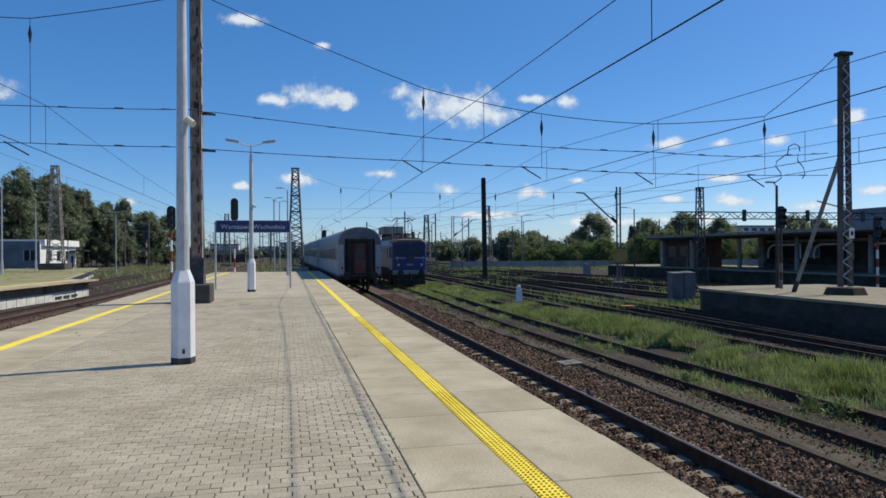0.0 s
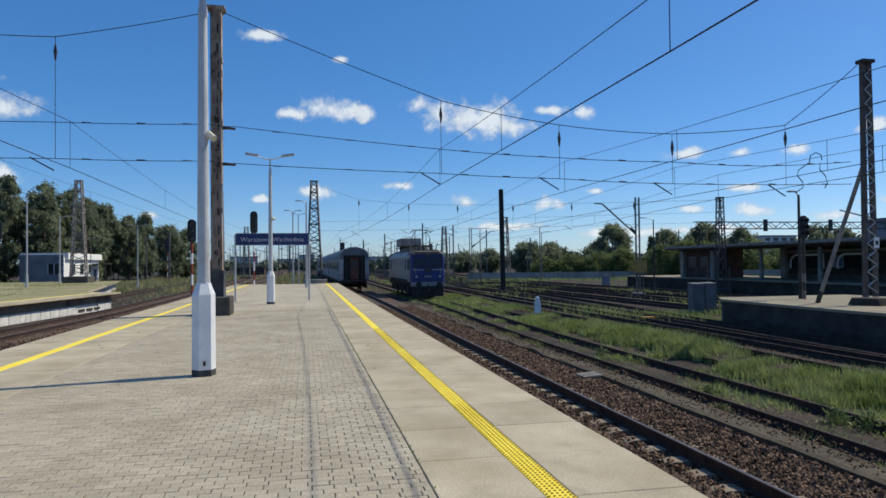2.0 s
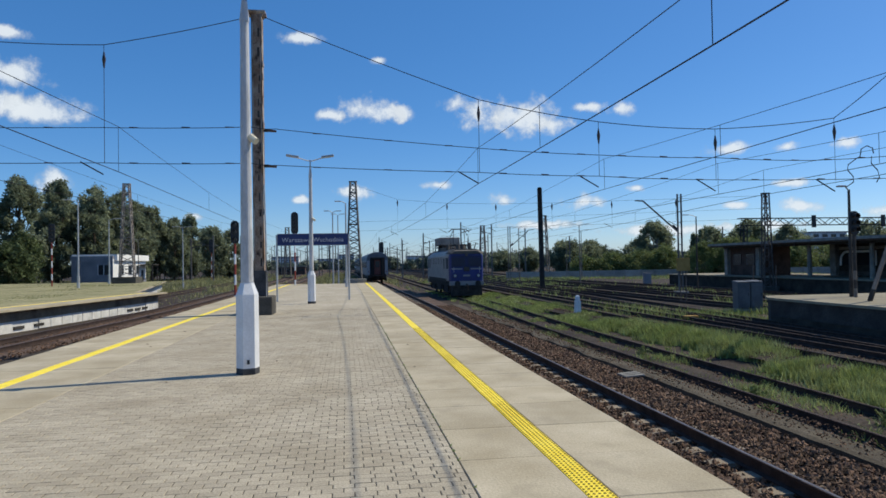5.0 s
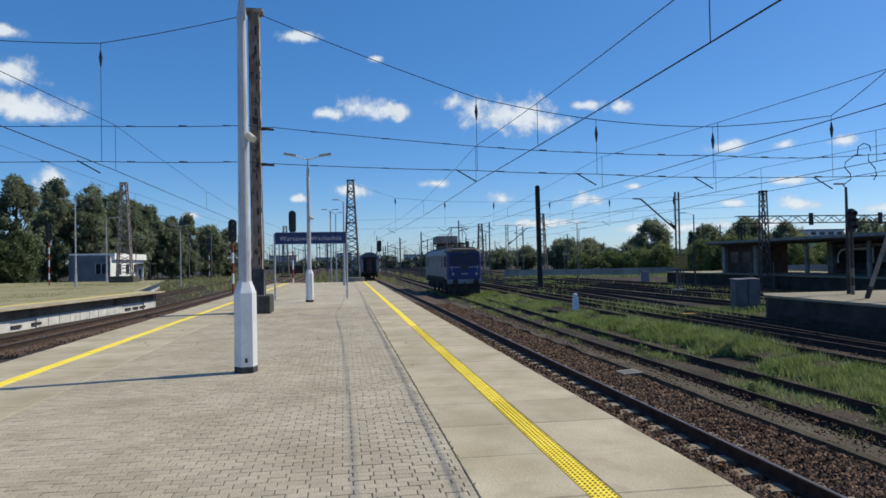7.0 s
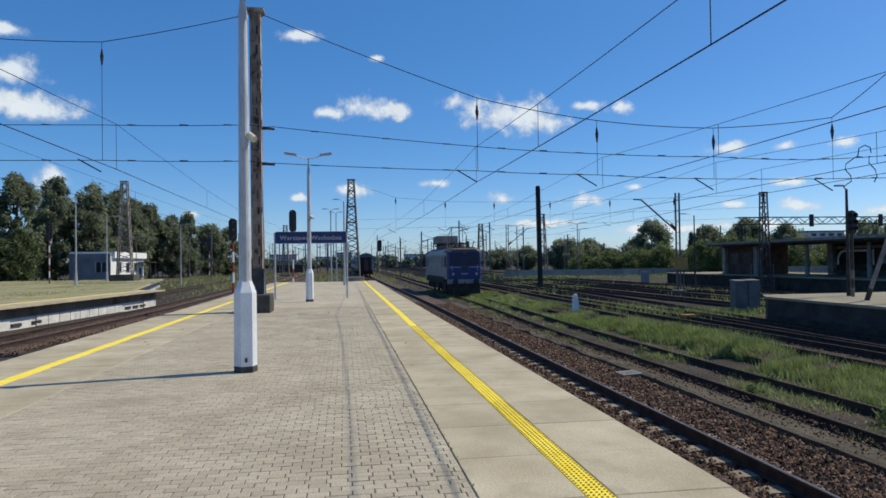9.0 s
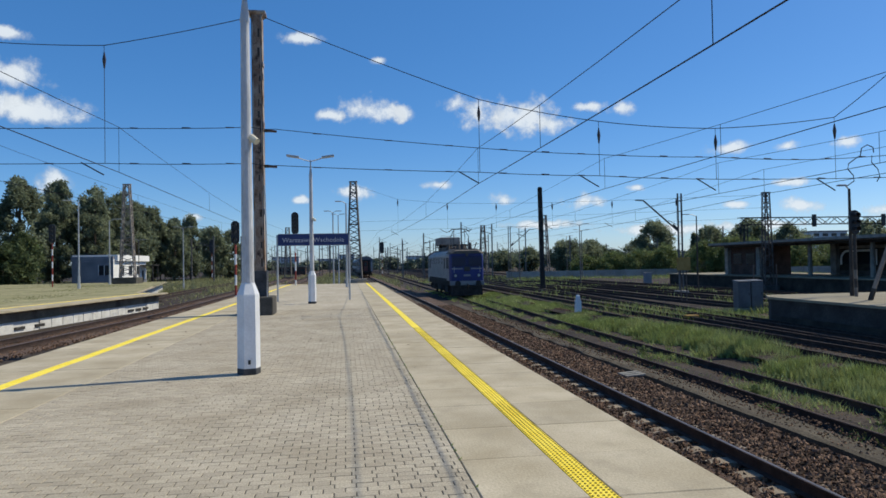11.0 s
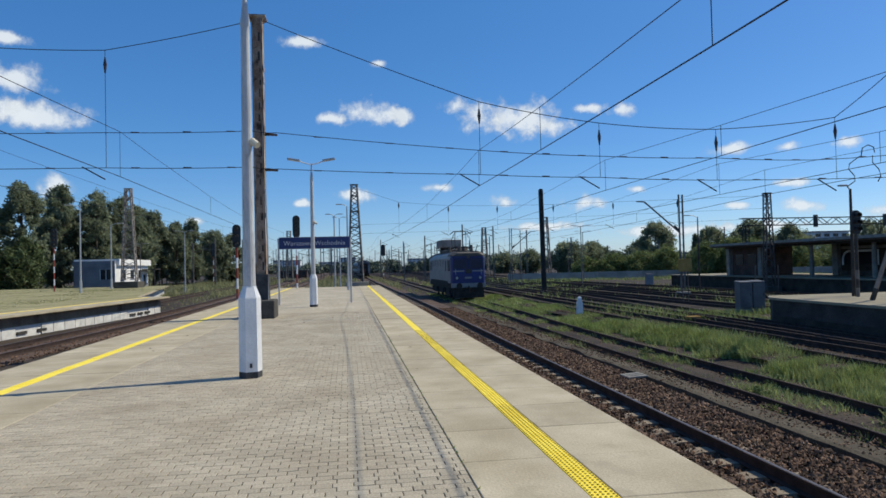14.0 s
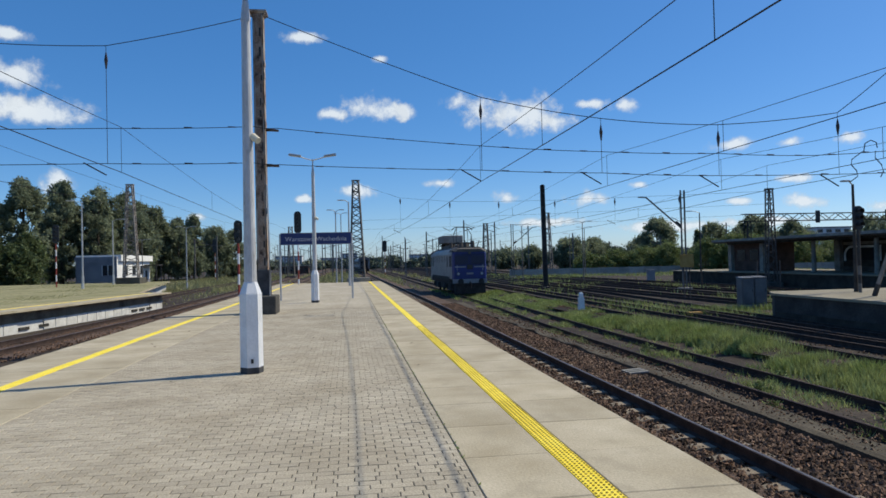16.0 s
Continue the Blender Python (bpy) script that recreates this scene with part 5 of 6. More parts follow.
def marker_post():
    t = thing("marker_post", "short white concrete marker post in the grass", "marker post", at=pose(12.5, 35.5, ground_level(12.5)))
    sq = [(-1, -0.8), (1, -0.8), (1, 0.8), (-1, 0.8)]
    part("post", prism(B(), sq, [(0.165, 0), (0.145, 0.78), (0.145, 0.8)]), WHITE_PAINT, t)
    part("cap", prism(B(), sq, [(0.1, 0.8), (0.11, 0.86), (0.1, 1.0), (0.06, 1.08)]), WHITE_PAINT, t)
    p = thing("cable_cover", "flat pale concrete cable cover in the ballast", "cable cover", at=pose(6.72, 15.4, SLEEPER_Z + 0.03, 2, -3, 5))
    for k in (-0.16, 0.0, 0.16):
        part("slab", box(B(), -0.25, 0.25, k - 0.055, k + 0.055, 0, 0.04, 0.008), CONCRETE_OLD, p)
    b = thing("trackside_board", "faded orange trackside board on two thin posts", "sign", at=pose(22.2, 42.2, GROUND_R))
    for x in (-0.2, 0.2):
        part("post", cyl(B(), (x, 0, 0), (x, 0, 2.5), 0.035, n=8), STEEL_BROWN, b)
    part("board", box(B(), -0.48, 0.48, -0.055, -0.035, 2.1, 2.95, 0.008), YELLOW_OLD, b)
    y = thing("switch_lever", "yellow painted switch lever weight beside the rails", "switch lever", at=pose(15.9, 29.6, GROUND_R))
    part("weight", box(B(), -0.34, 0.34, -0.14, 0.14, 0.1, 0.26, 0.05), YELLOW_OLD, y)
    part("stand", box(B(), -0.2, 0.2, -0.2, 0.2, 0, 0.12, 0.02), STEEL_DARK, y)
    e = thing("end_block", "dark low concrete block at the platform end", "concrete block", at=pose(1.0, 63.2, GROUND_Z))
    part("block", box(B(), -1.2, 0.9, -0.4, 0.4, 0, 1.5, 0.05), CONCRETE_OLD, e)


marker_post()

# ---- trees and plants ----
def cloud_of_leaves(rng, blobs, count, size, fray=0.42):
    """Leaf triangles scattered through ellipsoid clumps: rows of three corners."""
    w = np.array([b[3] * b[4] * b[5] for b in blobs]) ** 0.66
    pick = rng.choice(len(blobs), count, p=w / w.sum())
    bl = np.array(blobs)[pick]
    d = rng.normal(size=(count, 3))
    d /= np.linalg.norm(d, axis=1)[:, None]
    r = rng.uniform(0.2, 1.0, count) ** 0.5 * np.minimum(np.exp(rng.normal(0, fray, count)), 1.55)
    c = bl[:, :3] + d * bl[:, 3:6] * r[:, None]
    s = size * rng.uniform(0.6, 1.4, count)[:, None, None]
    return c[:, None, :] + rng.normal(size=(count, 3, 3)) * s * 0.6


def leaf_mesh(name, tri, mat):
    me = bpy.data.meshes.new(name)
    n = len(tri)
    me.from_pydata(tri.reshape(-1, 3).tolist(), [], np.arange(n * 3).reshape(-1, 3).tolist())
    me.materials.append(mat)
    return me


def tree(x, y, h, spread, mat, seed, label, count=5000, slim=False, leaf=0.36, low=0.25, fray=0.42):
    rng = np.random.default_rng(seed)
    t = thing("tree", label, "tree", "trees along the yard", pose(x, y, GROUND_R))
    bm = B()
    top = Vector((rng.uniform(-0.4, 0.4), rng.uniform(-0.4, 0.4), h * 0.85))
    tube(bm, [(0, 0, -0.2), (0.05, 0, h * 0.25), top * 0.6 + Vector((0, 0, 0)), top], 0.02 * h, 7)
    for v in bm.verts:
        k = 1 - 0.8 * max(0, v.co.z) / h
        axis = Vector((top.x * v.co.z / top.z, top.y * v.co.z / top.z, v.co.z))
        v.co = axis + (v.co - axis) * k
    blobs = []
    n = 120
    for k in range(n):
        a, f = k * 2.4 + rng.uniform(-0.4, 0.4), rng.uniform(low, 0.97)
        prof = (sin(pi * min(1, (f - low + 0.12) / (1.12 - low))) ** 0.7) if not slim else 0.75 * (1 - f) + 0.2
        r = spread * prof * rng.uniform(0.35, 0.95)
        p = (r * cos(a), r * sin(a), h * f)
        br = spread * rng.uniform(0.08, 0.22)
        blobs.append((*p, br, br, br * rng.uniform(0.8, 1.5)))
        if k % 6 == 0:
            tube(bm, [(top.x * f * 0.6, top.y * f * 0.6, h * f * 0.7), (p[0] * 0.6, p[1] * 0.6, h * f * 0.85), p], 0.005 * h, 4)
    part("trunk", bm, BARK, t)
    crown = new("crown", leaf_mesh("crown", cloud_of_leaves(rng, blobs, count, leaf, fray), mat))
    crown.parent = t
    return t


def plants():
    A, Bl = "tall leafy dark green tree at the yard edge", "rounded bright green bush beside the yard"
    k = 0
    for x, y, h, s, c in ((-62, 112, 15.5, 4.2, 7000), (-56, 110, 15.0, 4.0, 7500), (-50, 113, 16.0, 4.2, 7500), (-52, 132, 17.5, 4.4, 9000), (-46.5, 134, 15.5, 4.2, 8000), (-50, 150, 13, 5, 5000), (-44, 158, 14.0, 5, 5500), (-38.5, 160, 13.0, 4.0, 5000), (-31, 165, 11.5, 4.4, 5000), (-68, 130, 15, 6, 5000), (-75, 105, 14, 6, 5000), (-41, 140, 13, 4.5, 6000), (-58, 118, 14.5, 4.5, 6000), (-36.5, 152, 11.5, 4, 5000), (-48.5, 141, 18, 5, 7000), (-45.5, 145, 17, 4.6, 6500), (-55, 139, 18, 5, 7000), (-40.5, 150, 14.5, 3.6, 6000), (-34.5, 158, 13.0, 3.6, 5500), (-28, 170, 10.5, 4.0, 5000), (-43.5, 150, 15.5, 4, 6000), (-33, 172, 11.5, 4.5, 5000)):
        tree(x, y, h * (1.08 if y > 108 else 1), s * 0.95, LEAF_DARK, 10 + k, A, c * 3, low=0.08, leaf=0.27, fray=0.55)
        k += 1
    for x, y, h, s in ((-62, 98, 7.5, 4), (-56, 100, 7.2, 4), (-51, 101, 7.6, 3.6), (-46.5, 103, 6.4, 3), (-66, 94, 8, 4), (-59, 103, 9.5, 4), (-53, 105, 9.5, 4), (-47.5, 108, 8.5, 3.2), (-70, 100, 9.5, 4.5), (-63, 106, 10, 4)):
        tree(x, y, h, s, LEAF_SHRUB, 40 + k, "dense dark green shrub behind the platform", 6000, low=0.06, leaf=0.26)
        k += 1
    for x, y, h, s, c in ((57, 170, 7.6, 5.6, 6500), (66, 178, 7.6, 4.6, 5000), (76.3, 160, 11.6, 5.6, 8000), (96, 150, 11.4, 5.5, 6500), (103, 160, 11.8, 5.5, 6500), (98.5, 172, 11.5, 5, 5000), (112, 158, 10.8, 5.5, 6000), (129, 150, 11.5, 6, 6000), (138, 152, 10.5, 5, 5000), (52.6, 190, 6.2, 4.8, 4500), (47, 200, 5.6, 5.0, 4500), (72, 190, 8.4, 4.5, 4500), (82, 180, 8.4, 5, 4500)):
        tree(x, y, h, s, LEAF_DARK, 70 + k, "round-crowned dark green tree behind the fence", c * 3, low=0.1, leaf=0.3, fray=0.5)
        k += 1
    for x, y, h in ((91.6, 168, 9.6), (94.8, 170, 10.9)):
        tree(x, y, h, 1.7, LEAF_DARK, 90 + k, "narrow pointed dark green poplar", 3500, slim=True, low=0.1)
        k += 1
    for x, y, h, s in ((51, 124, 4.0, 3.6), (55.5, 122, 4.4, 4.0), (59.5, 120, 5.0, 3.8), (58.5, 104, 5.2, 3.8), (61.5, 101, 5.8, 4.2), (65.5, 104, 5.6, 4.2), (46, 126, 3.4, 3.2), (72, 112, 5.6, 4.2), (80, 110, 5.6, 4.2), (88, 112, 5.6, 4.4)):
        tree(x, y, h, s, LEAF_LIGHT, 120 + k, Bl, 11000, low=0.05, leaf=0.19)
        k += 1
    rng = np.random.default_rng(4)
    blobs = []
    for k in range(420):
        a = rng.uniform(-0.75, 0.85)
        d = rng.uniform(320, 460)
        s = rng.uniform(1.5, 3.4) * (1.0 if a < 0.12 else 1.4)
        blobs.append((d * math.tan(a * 0.95), d, GROUND_Z + s * rng.uniform(0.4, 1.0), s * 1.5, s, s))
    w = new("far_woods", leaf_mesh("far_woods", cloud_of_leaves(rng, blobs, 280000, 0.85, 0.12), LEAF_FAR))
    tagged(w, "far dark green line of trees on the horizon", "woods", kind="stuff")


plants()


def blades(name, label, spots, height, mat, seed, lean=0.35):
    """Grass: one narrow triangle a blade, on spots (x, y, z, scale)."""
    rng = np.random.default_rng(seed)
    n = len(spots)
    a = rng.uniform(0, 2 * pi, n)
    h = height * spots[:, 3] * rng.uniform(0.45, 1.15, n)
    w = 0.011 + 0.0005 * spots[:, 1]
    base = spots[:, :3]
    side = np.stack([np.cos(a) * w, np.sin(a) * w, np.zeros(n)], 1)
    tip = base + np.stack([rng.normal(0, lean, n) * h, rng.normal(0, lean, n) * h, h], 1)
    tri = np.stack([base - side, base + side, tip], 1)
    ob = new(name, leaf_mesh(name, tri, mat))
    return tagged(ob, label, "grass", kind="stuff")


def patchy(rng, n, fx, y0, y1, power=1.6, scale=0.45, cut=0.0, z=None):
    """Spots in a strip, denser near y0, thinned by noise: fx gives a random x at y."""
    out = []
    while len(out) < n:
        y = y0 + (y1 - y0) * rng.random() ** power
        x = fx(y, rng)
        v = noise.noise((x * scale, y * scale * 0.6, 7.0)) + 0.5 * noise.noise((x * 1.6, y * 1.3, 2.0))
        if v + rng.uniform(-0.25, 0.25) < cut:
            continue
        out.append((x, y, ground_level(x) if z is None else z, 0.55 + 0.7 * max(0.0, v)))
    return np.array(out)


def grass():
    rng = random.Random(11)
    mid = patchy(rng, 80000, lambda y, r: 11.75 + (y - 20) * 0.008 + r.triangular(-1.4, 1.5, 0.1), 7, 62, 1.3, 0.42, -0.06)
    blades("grass", "strip of tall green grass between two tracks", mid[mid[:, 1] < 31], 0.56, GRASS, 1)
    thin = mid[mid[:, 1] >= 31]
    blades("grass", "thin low grass between two tracks", thin[::2], 0.34, GRASS, 9)
    t2 = patchy(rng, 12000, lambda y, r: TRACKS[1][1](y) + r.uniform(-1.6, 1.4), 7, 75, 1.3, 0.9, 0.16)
    blades("weeds", "scattered green weeds on a little used track", t2, 0.26, GRASS, 2, 0.5)
    lc = patchy(rng, 1800, lambda y, r: 10.9 + r.uniform(-1.7, 1.8), 42, 57.0, 1.0, 0.8, 0.0)
    blades("weeds", "green weeds in front of the locomotive", lc, 0.5, GRASS, 3, 0.4)
    far = patchy(rng, 3600, lambda y, r: r.uniform(11, 36), 28, 105, 1.2, 0.22, 0.42)
    blades("weeds", "patches of weeds between the yard tracks", far, 0.45, GRASS, 4, 0.4)
    cb = patchy(rng, 2200, lambda y, r: 20.7 + r.uniform(-3, 2.4), 27.8, 35, 1.0, 0.8, 0.0)
    blades("weeds", "tall weeds round the relay cabinets", cb, 0.42, GRASS, 5, 0.35)
    lp = patchy(rng, 30000, lambda y, r: r.uniform(-46, -17.5), 20, 86, 1.0, 0.2, -0.1, 0.0)
    lp = lp[lp[:, 0] < -20.4 + 0.134 * np.minimum(lp[:, 1], 50)]
    blades("grass", "dry yellowish grass on top of the side platform", lp, 0.1, GRASS_DRY, 6, 0.6)
    lf = patchy(rng, 26000, lambda y, r: r.uniform(-70, -13), 52, 170, 1.0, 0.12, -0.1, GROUND_Z)
    lf = lf[(lf[:, 1] > 88) | (lf[:, 0] > -15 - (lf[:, 1] - 57) * 0.27)]
    blades("grass", "green and dry grass beyond the side platform", lf, 0.32, GRASS_DRY, 7, 0.4)
    sc = patchy(rng, 16000, lambda y, r: r.uniform(-24, 16) * (0.5 + y / 180), 76, 200, 1.0, 0.16, 0.02)
    sc = sc[[min(abs(p[0] - f(p[1])) for _, f, *_ in TRACKS) > 1.7 for p in sc]]
    blades("scrub", "low dry scrub and weeds between the far tracks", sc, 0.9, GRASS_DRY, 14, 0.5)
    rt = patchy(rng, 6000, lambda y, r: r.uniform(20, 75), 92, 130, 1.0, 0.12, -0.1)
    blades("grass", "green grass verge along the fence", rt, 0.6, GRASS, 8, 0.4)
    r2 = np.random.default_rng(9)
    for x, y, h in ((8.95, 9.6, 0.5), (8.8, 10.2, 0.4), (9.3, 14.2, 0.35), (7.35, 11.6, 0.25), (10.3, 8.6, 0.45), (8.1, 13.2, 0.3), (8.6, 20, 0.35), (7.2, 18, 0.25)):
        w = thing("weed_clump", "bushy green weed clump between the rails", "weed", "weed clumps", pose(x + 0.9, y + 0.8, ground_level(x + 0.9)))
        n = 260
        tri = np.zeros((n, 3, 3))
        for i in range(n):
            a, rr, hh = r2.uniform(0, 2 * pi), abs(r2.normal(0, 0.28 * h / 0.5)), h * r2.uniform(0.15, 1.0)
            c = np.array((rr * cos(a), rr * sin(a), hh * max(0.25, 1 - rr / 0.6)))
            tri[i] = c + r2.normal(0, 0.028, (3, 3))
        lv = new("leaves", leaf_mesh("leaves", tri, LEAF_LIGHT))
        lv.parent = w
        st = B()
        for i in range(9):
            a = r2.uniform(0, 2 * pi)
            tube(st, [(0, 0, 0), (0.1 * cos(a), 0.1 * sin(a), h * 0.5), (0.22 * cos(a), 0.22 * sin(a), h * 0.85)], 0.006, 3)
        tagged(part("stem", st, GRASS, w), kind="stuff")


grass()


def stones():
    """Loose ballast as small six-cornered stones."""
    rng = np.random.default_rng(21)
    base = np.array([(1, 0, 0), (0, 1, 0), (-1, 0, 0), (0, -1, 0), (0, 0, 0.8), (0, 0, -0.8)], float)
    faces = np.array([(0, 1, 4), (1, 2, 4), (2, 3, 4), (3, 0, 4), (1, 0, 5), (2, 1, 5), (3, 2, 5), (0, 3, 5)])
    rows = []
    f0 = TRACKS[0][1]

    def strip(n, x0, x1, y0, y1, z, size, power=1.8, centre=None):
        y = y0 + (y1 - y0) * rng.random(n) ** power
        x = rng.uniform(x0, x1, n)
        if centre:
            x = x + np.array([centre(v) for v in y])
        zz = np.full(n, z) + rng.uniform(-0.025, 0.02, n)
        rows.append(np.stack([x, y, zz, size * rng.uniform(0.6, 1.35, n)], 1))
    strip(9000, -0.5, 0.5, 4, 46, SLEEPER_Z - 0.005, 0.034, 1.6, f0)
    strip(5000, 0.42, 0.72, 4, 40, SLEEPER_Z - 0.045, 0.034, 1.6, f0)
    strip(24000, 0.85, 2.3, 4, 44, SLEEPER_Z - 0.015, 0.038, 1.7, f0)
    strip(3000, -0.72, -0.42, 4, 40, SLEEPER_Z - 0.045, 0.034, 1.6, f0)
    strip(6000, -1.2, 1.2, 7, 40, SLEEPER_Z - 0.32, 0.034, 1.4, TRACKS[1][1])
    strip(9000, -1.6, 1.6, 10, 45, SLEEPER_Z - 0.06, 0.04, 1.4, TRACKS[2][1])
    strip(9000, -1.6, 1.9, 14, 55, SLEEPER_Z - 0.01, 0.04, 1.4, TRACKS[10][1])
    strip(7000, -0.4, 2.6, 14, 55, SLEEPER_Z - 0.03, 0.045, 1.4, TRACKS[9][1])
    strip(3500, 7.15, 7.95, 5, 40, -1.09, 0.022, 1.5)
    p = np.concatenate(rows)
    n = len(p)
    ang = rng.uniform(0, 2 * pi, n)
    v = base[None] * rng.uniform(0.6, 1.2, (n, 6, 1)) * p[:, 3][:, None, None]
    v = v + rng.normal(0, 0.18, v.shape) * p[:, 3][:, None, None]
    c, s = np.cos(ang)[:, None], np.sin(ang)[:, None]
    v = np.stack([v[..., 0] * c - v[..., 1] * s, v[..., 0] * s + v[..., 1] * c, v[..., 2]], -1) + p[:, None, :3]
    me = bpy.data.meshes.new("ballast")
    me.from_pydata(v.reshape(-1, 3).tolist(), [], (faces[None] + 6 * np.arange(n)[:, None, None]).reshape(-1, 3).tolist())
    me.materials.append(BALLAST)
    tagged(new("ballast", me), "loose reddish brown crushed stone ballast", "ballast", kind="stuff")


stones()


def beds():
    """Packed stone beds under the tracks, and the bare path between the first two."""
    rng = random.Random(3)
    for i, (name, f, y0, y1) in enumerate(TRACKS):
        z = -1.085 if i == 0 else -1.062 - (YARD_DROP if i == 1 else 0.05 if i < 9 else 0)
        ys = list(np.arange(y0, min(y1, 100), 0.5)) + ([y1] if y1 > 100 else [])
        bm = B()
        xs = [-1.9, -1.35, -0.9, -0.6, -0.2, 0.2, 0.6, 0.9, 2.2 if i == 0 else 1.35, 2.42 if i == 0 else 1.9]
        dz = [-0.12, -0.01, -0.012, -0.03, 0, 0, -0.03, -0.012, -0.01, -0.34 if i == 0 else -0.12]
        g = [[bm.verts.new((f(y) + x, y, z + d + 0.03 * noise.noise((x * 2.1 + i * 9, y * 1.9, 1)))) for x, d in zip(xs, dz)] for y in ys]
        for a, b in zip(g, g[1:]):
            for k in range(len(xs) - 1):
                bm.faces.new((a[k], a[k + 1], b[k + 1], b[k]))
        tagged(part("ballast_bed", bm, BED if i in (0, 9, 10) else GROUND), "packed brown ballast bed under a track", "ballast", kind="structure")
    bm = B()
    ys = list(np.arange(4, 46, 0.35))
    prof = [(7.06, -1.42), (7.09, -1.1), (7.2, -1.08), (7.7, -1.12), (8.15, -1.42)]
    g = [[bm.verts.new((x + (0.16 if j < 3 else 0.1) * noise.noise((j * 0.2, y * (0.25 if y < 18 else 0.6), 4)) * min(1.6, y / 14), y, z - (0.0012 * max(0, y - 16) if 0 < j < 4 else 0) + 0.02 * noise.noise((j, y * 1.5, 9)))) for j, (x, z) in enumerate(prof)] for y in ys]
    for a, b in zip(g, g[1:]):
        for k in range(len(prof) - 1):
            bm.faces.new((a[k], a[k + 1], b[k + 1], b[k]))
    tagged(part("path", bm, SAND), "narrow bare grey path between two tracks", "path", kind="structure")


BED = material("ballast_bed_brown", (0.07, 0.045, 0.033), (0.13, 0.09, 0.068), 1.2, 0.95, bump=1.0, fine=22, grain=0.6)
SAND = material("packed_grey_dirt", (0.06, 0.048, 0.033), (0.1, 0.083, 0.058), 1.5, 0.95, bump=0.45, fine=30, grain=0.4)
beds()

# ---- clouds: a plain far backdrop of sky ----
# azimuth, height, half width and half height of each puff, in degrees
CLOUDS = [(2.2, 12.8, 2.53, 1.01), (-1.1, 12.4, 1.28, 0.5), (4.9, 12.7, 1.02, 0.69), (9.5, 13.3, 1.39, 0.69), (11.4, 12.2, 1.67, 1.39), (15.4, 12.0, 3.32, 1.38), (17.7, 11.3, 1.93, 0.83), (20.8, 12.6, 1.88, 0.45), (23.1, 12.2, 1.15, 0.62),
          (31.4, 8.5, 2.09, 0.54), (35.4, 8.3, 0.8, 0.4), (39.4, 8.2, 0.98, 0.45), (35.4, 5.6, 1.52, 0.32), (36.2, 3.8, 1.51, 0.52), (31.5, 4.1, 1.18, 0.34), (24.3, 5.8, 0.67, 0.31), (13.4, 5.1, 1.23, 0.57), (20.2, 4.9, 1.57, 0.69),
          (7.9, 6.6, 1.33, 0.38), (0.7, 6.1, 1.79, 0.61), (-3.7, 5.4, 0.6, 0.32), (-12.1, 4.0, 0.87, 0.35), (-21.7, 6.4, 1.15, 0.84), (-3.3, 18.3, 1.56, 0.48), (2.9, 16.8, 0.81, 0.31), (-23.9, 14.0, 1.86, 0.93), (-22.7, 11.5, 3.41, 0.96),
          (-24.4, 11.8, 1.87, 0.79), (-24.4, 16.7, 1.33, 0.49), (26.8, 2.4, 4.87, 0.49), (33.4, 2.4, 3.72, 0.37), (41.5, 3.2, 1.47, 0.44), (44.3, 9.4, 1.17, 0.55), (45.7, 4.2, 2.04, 0.41), (16.9, 3.0, 3.77, 0.38)]


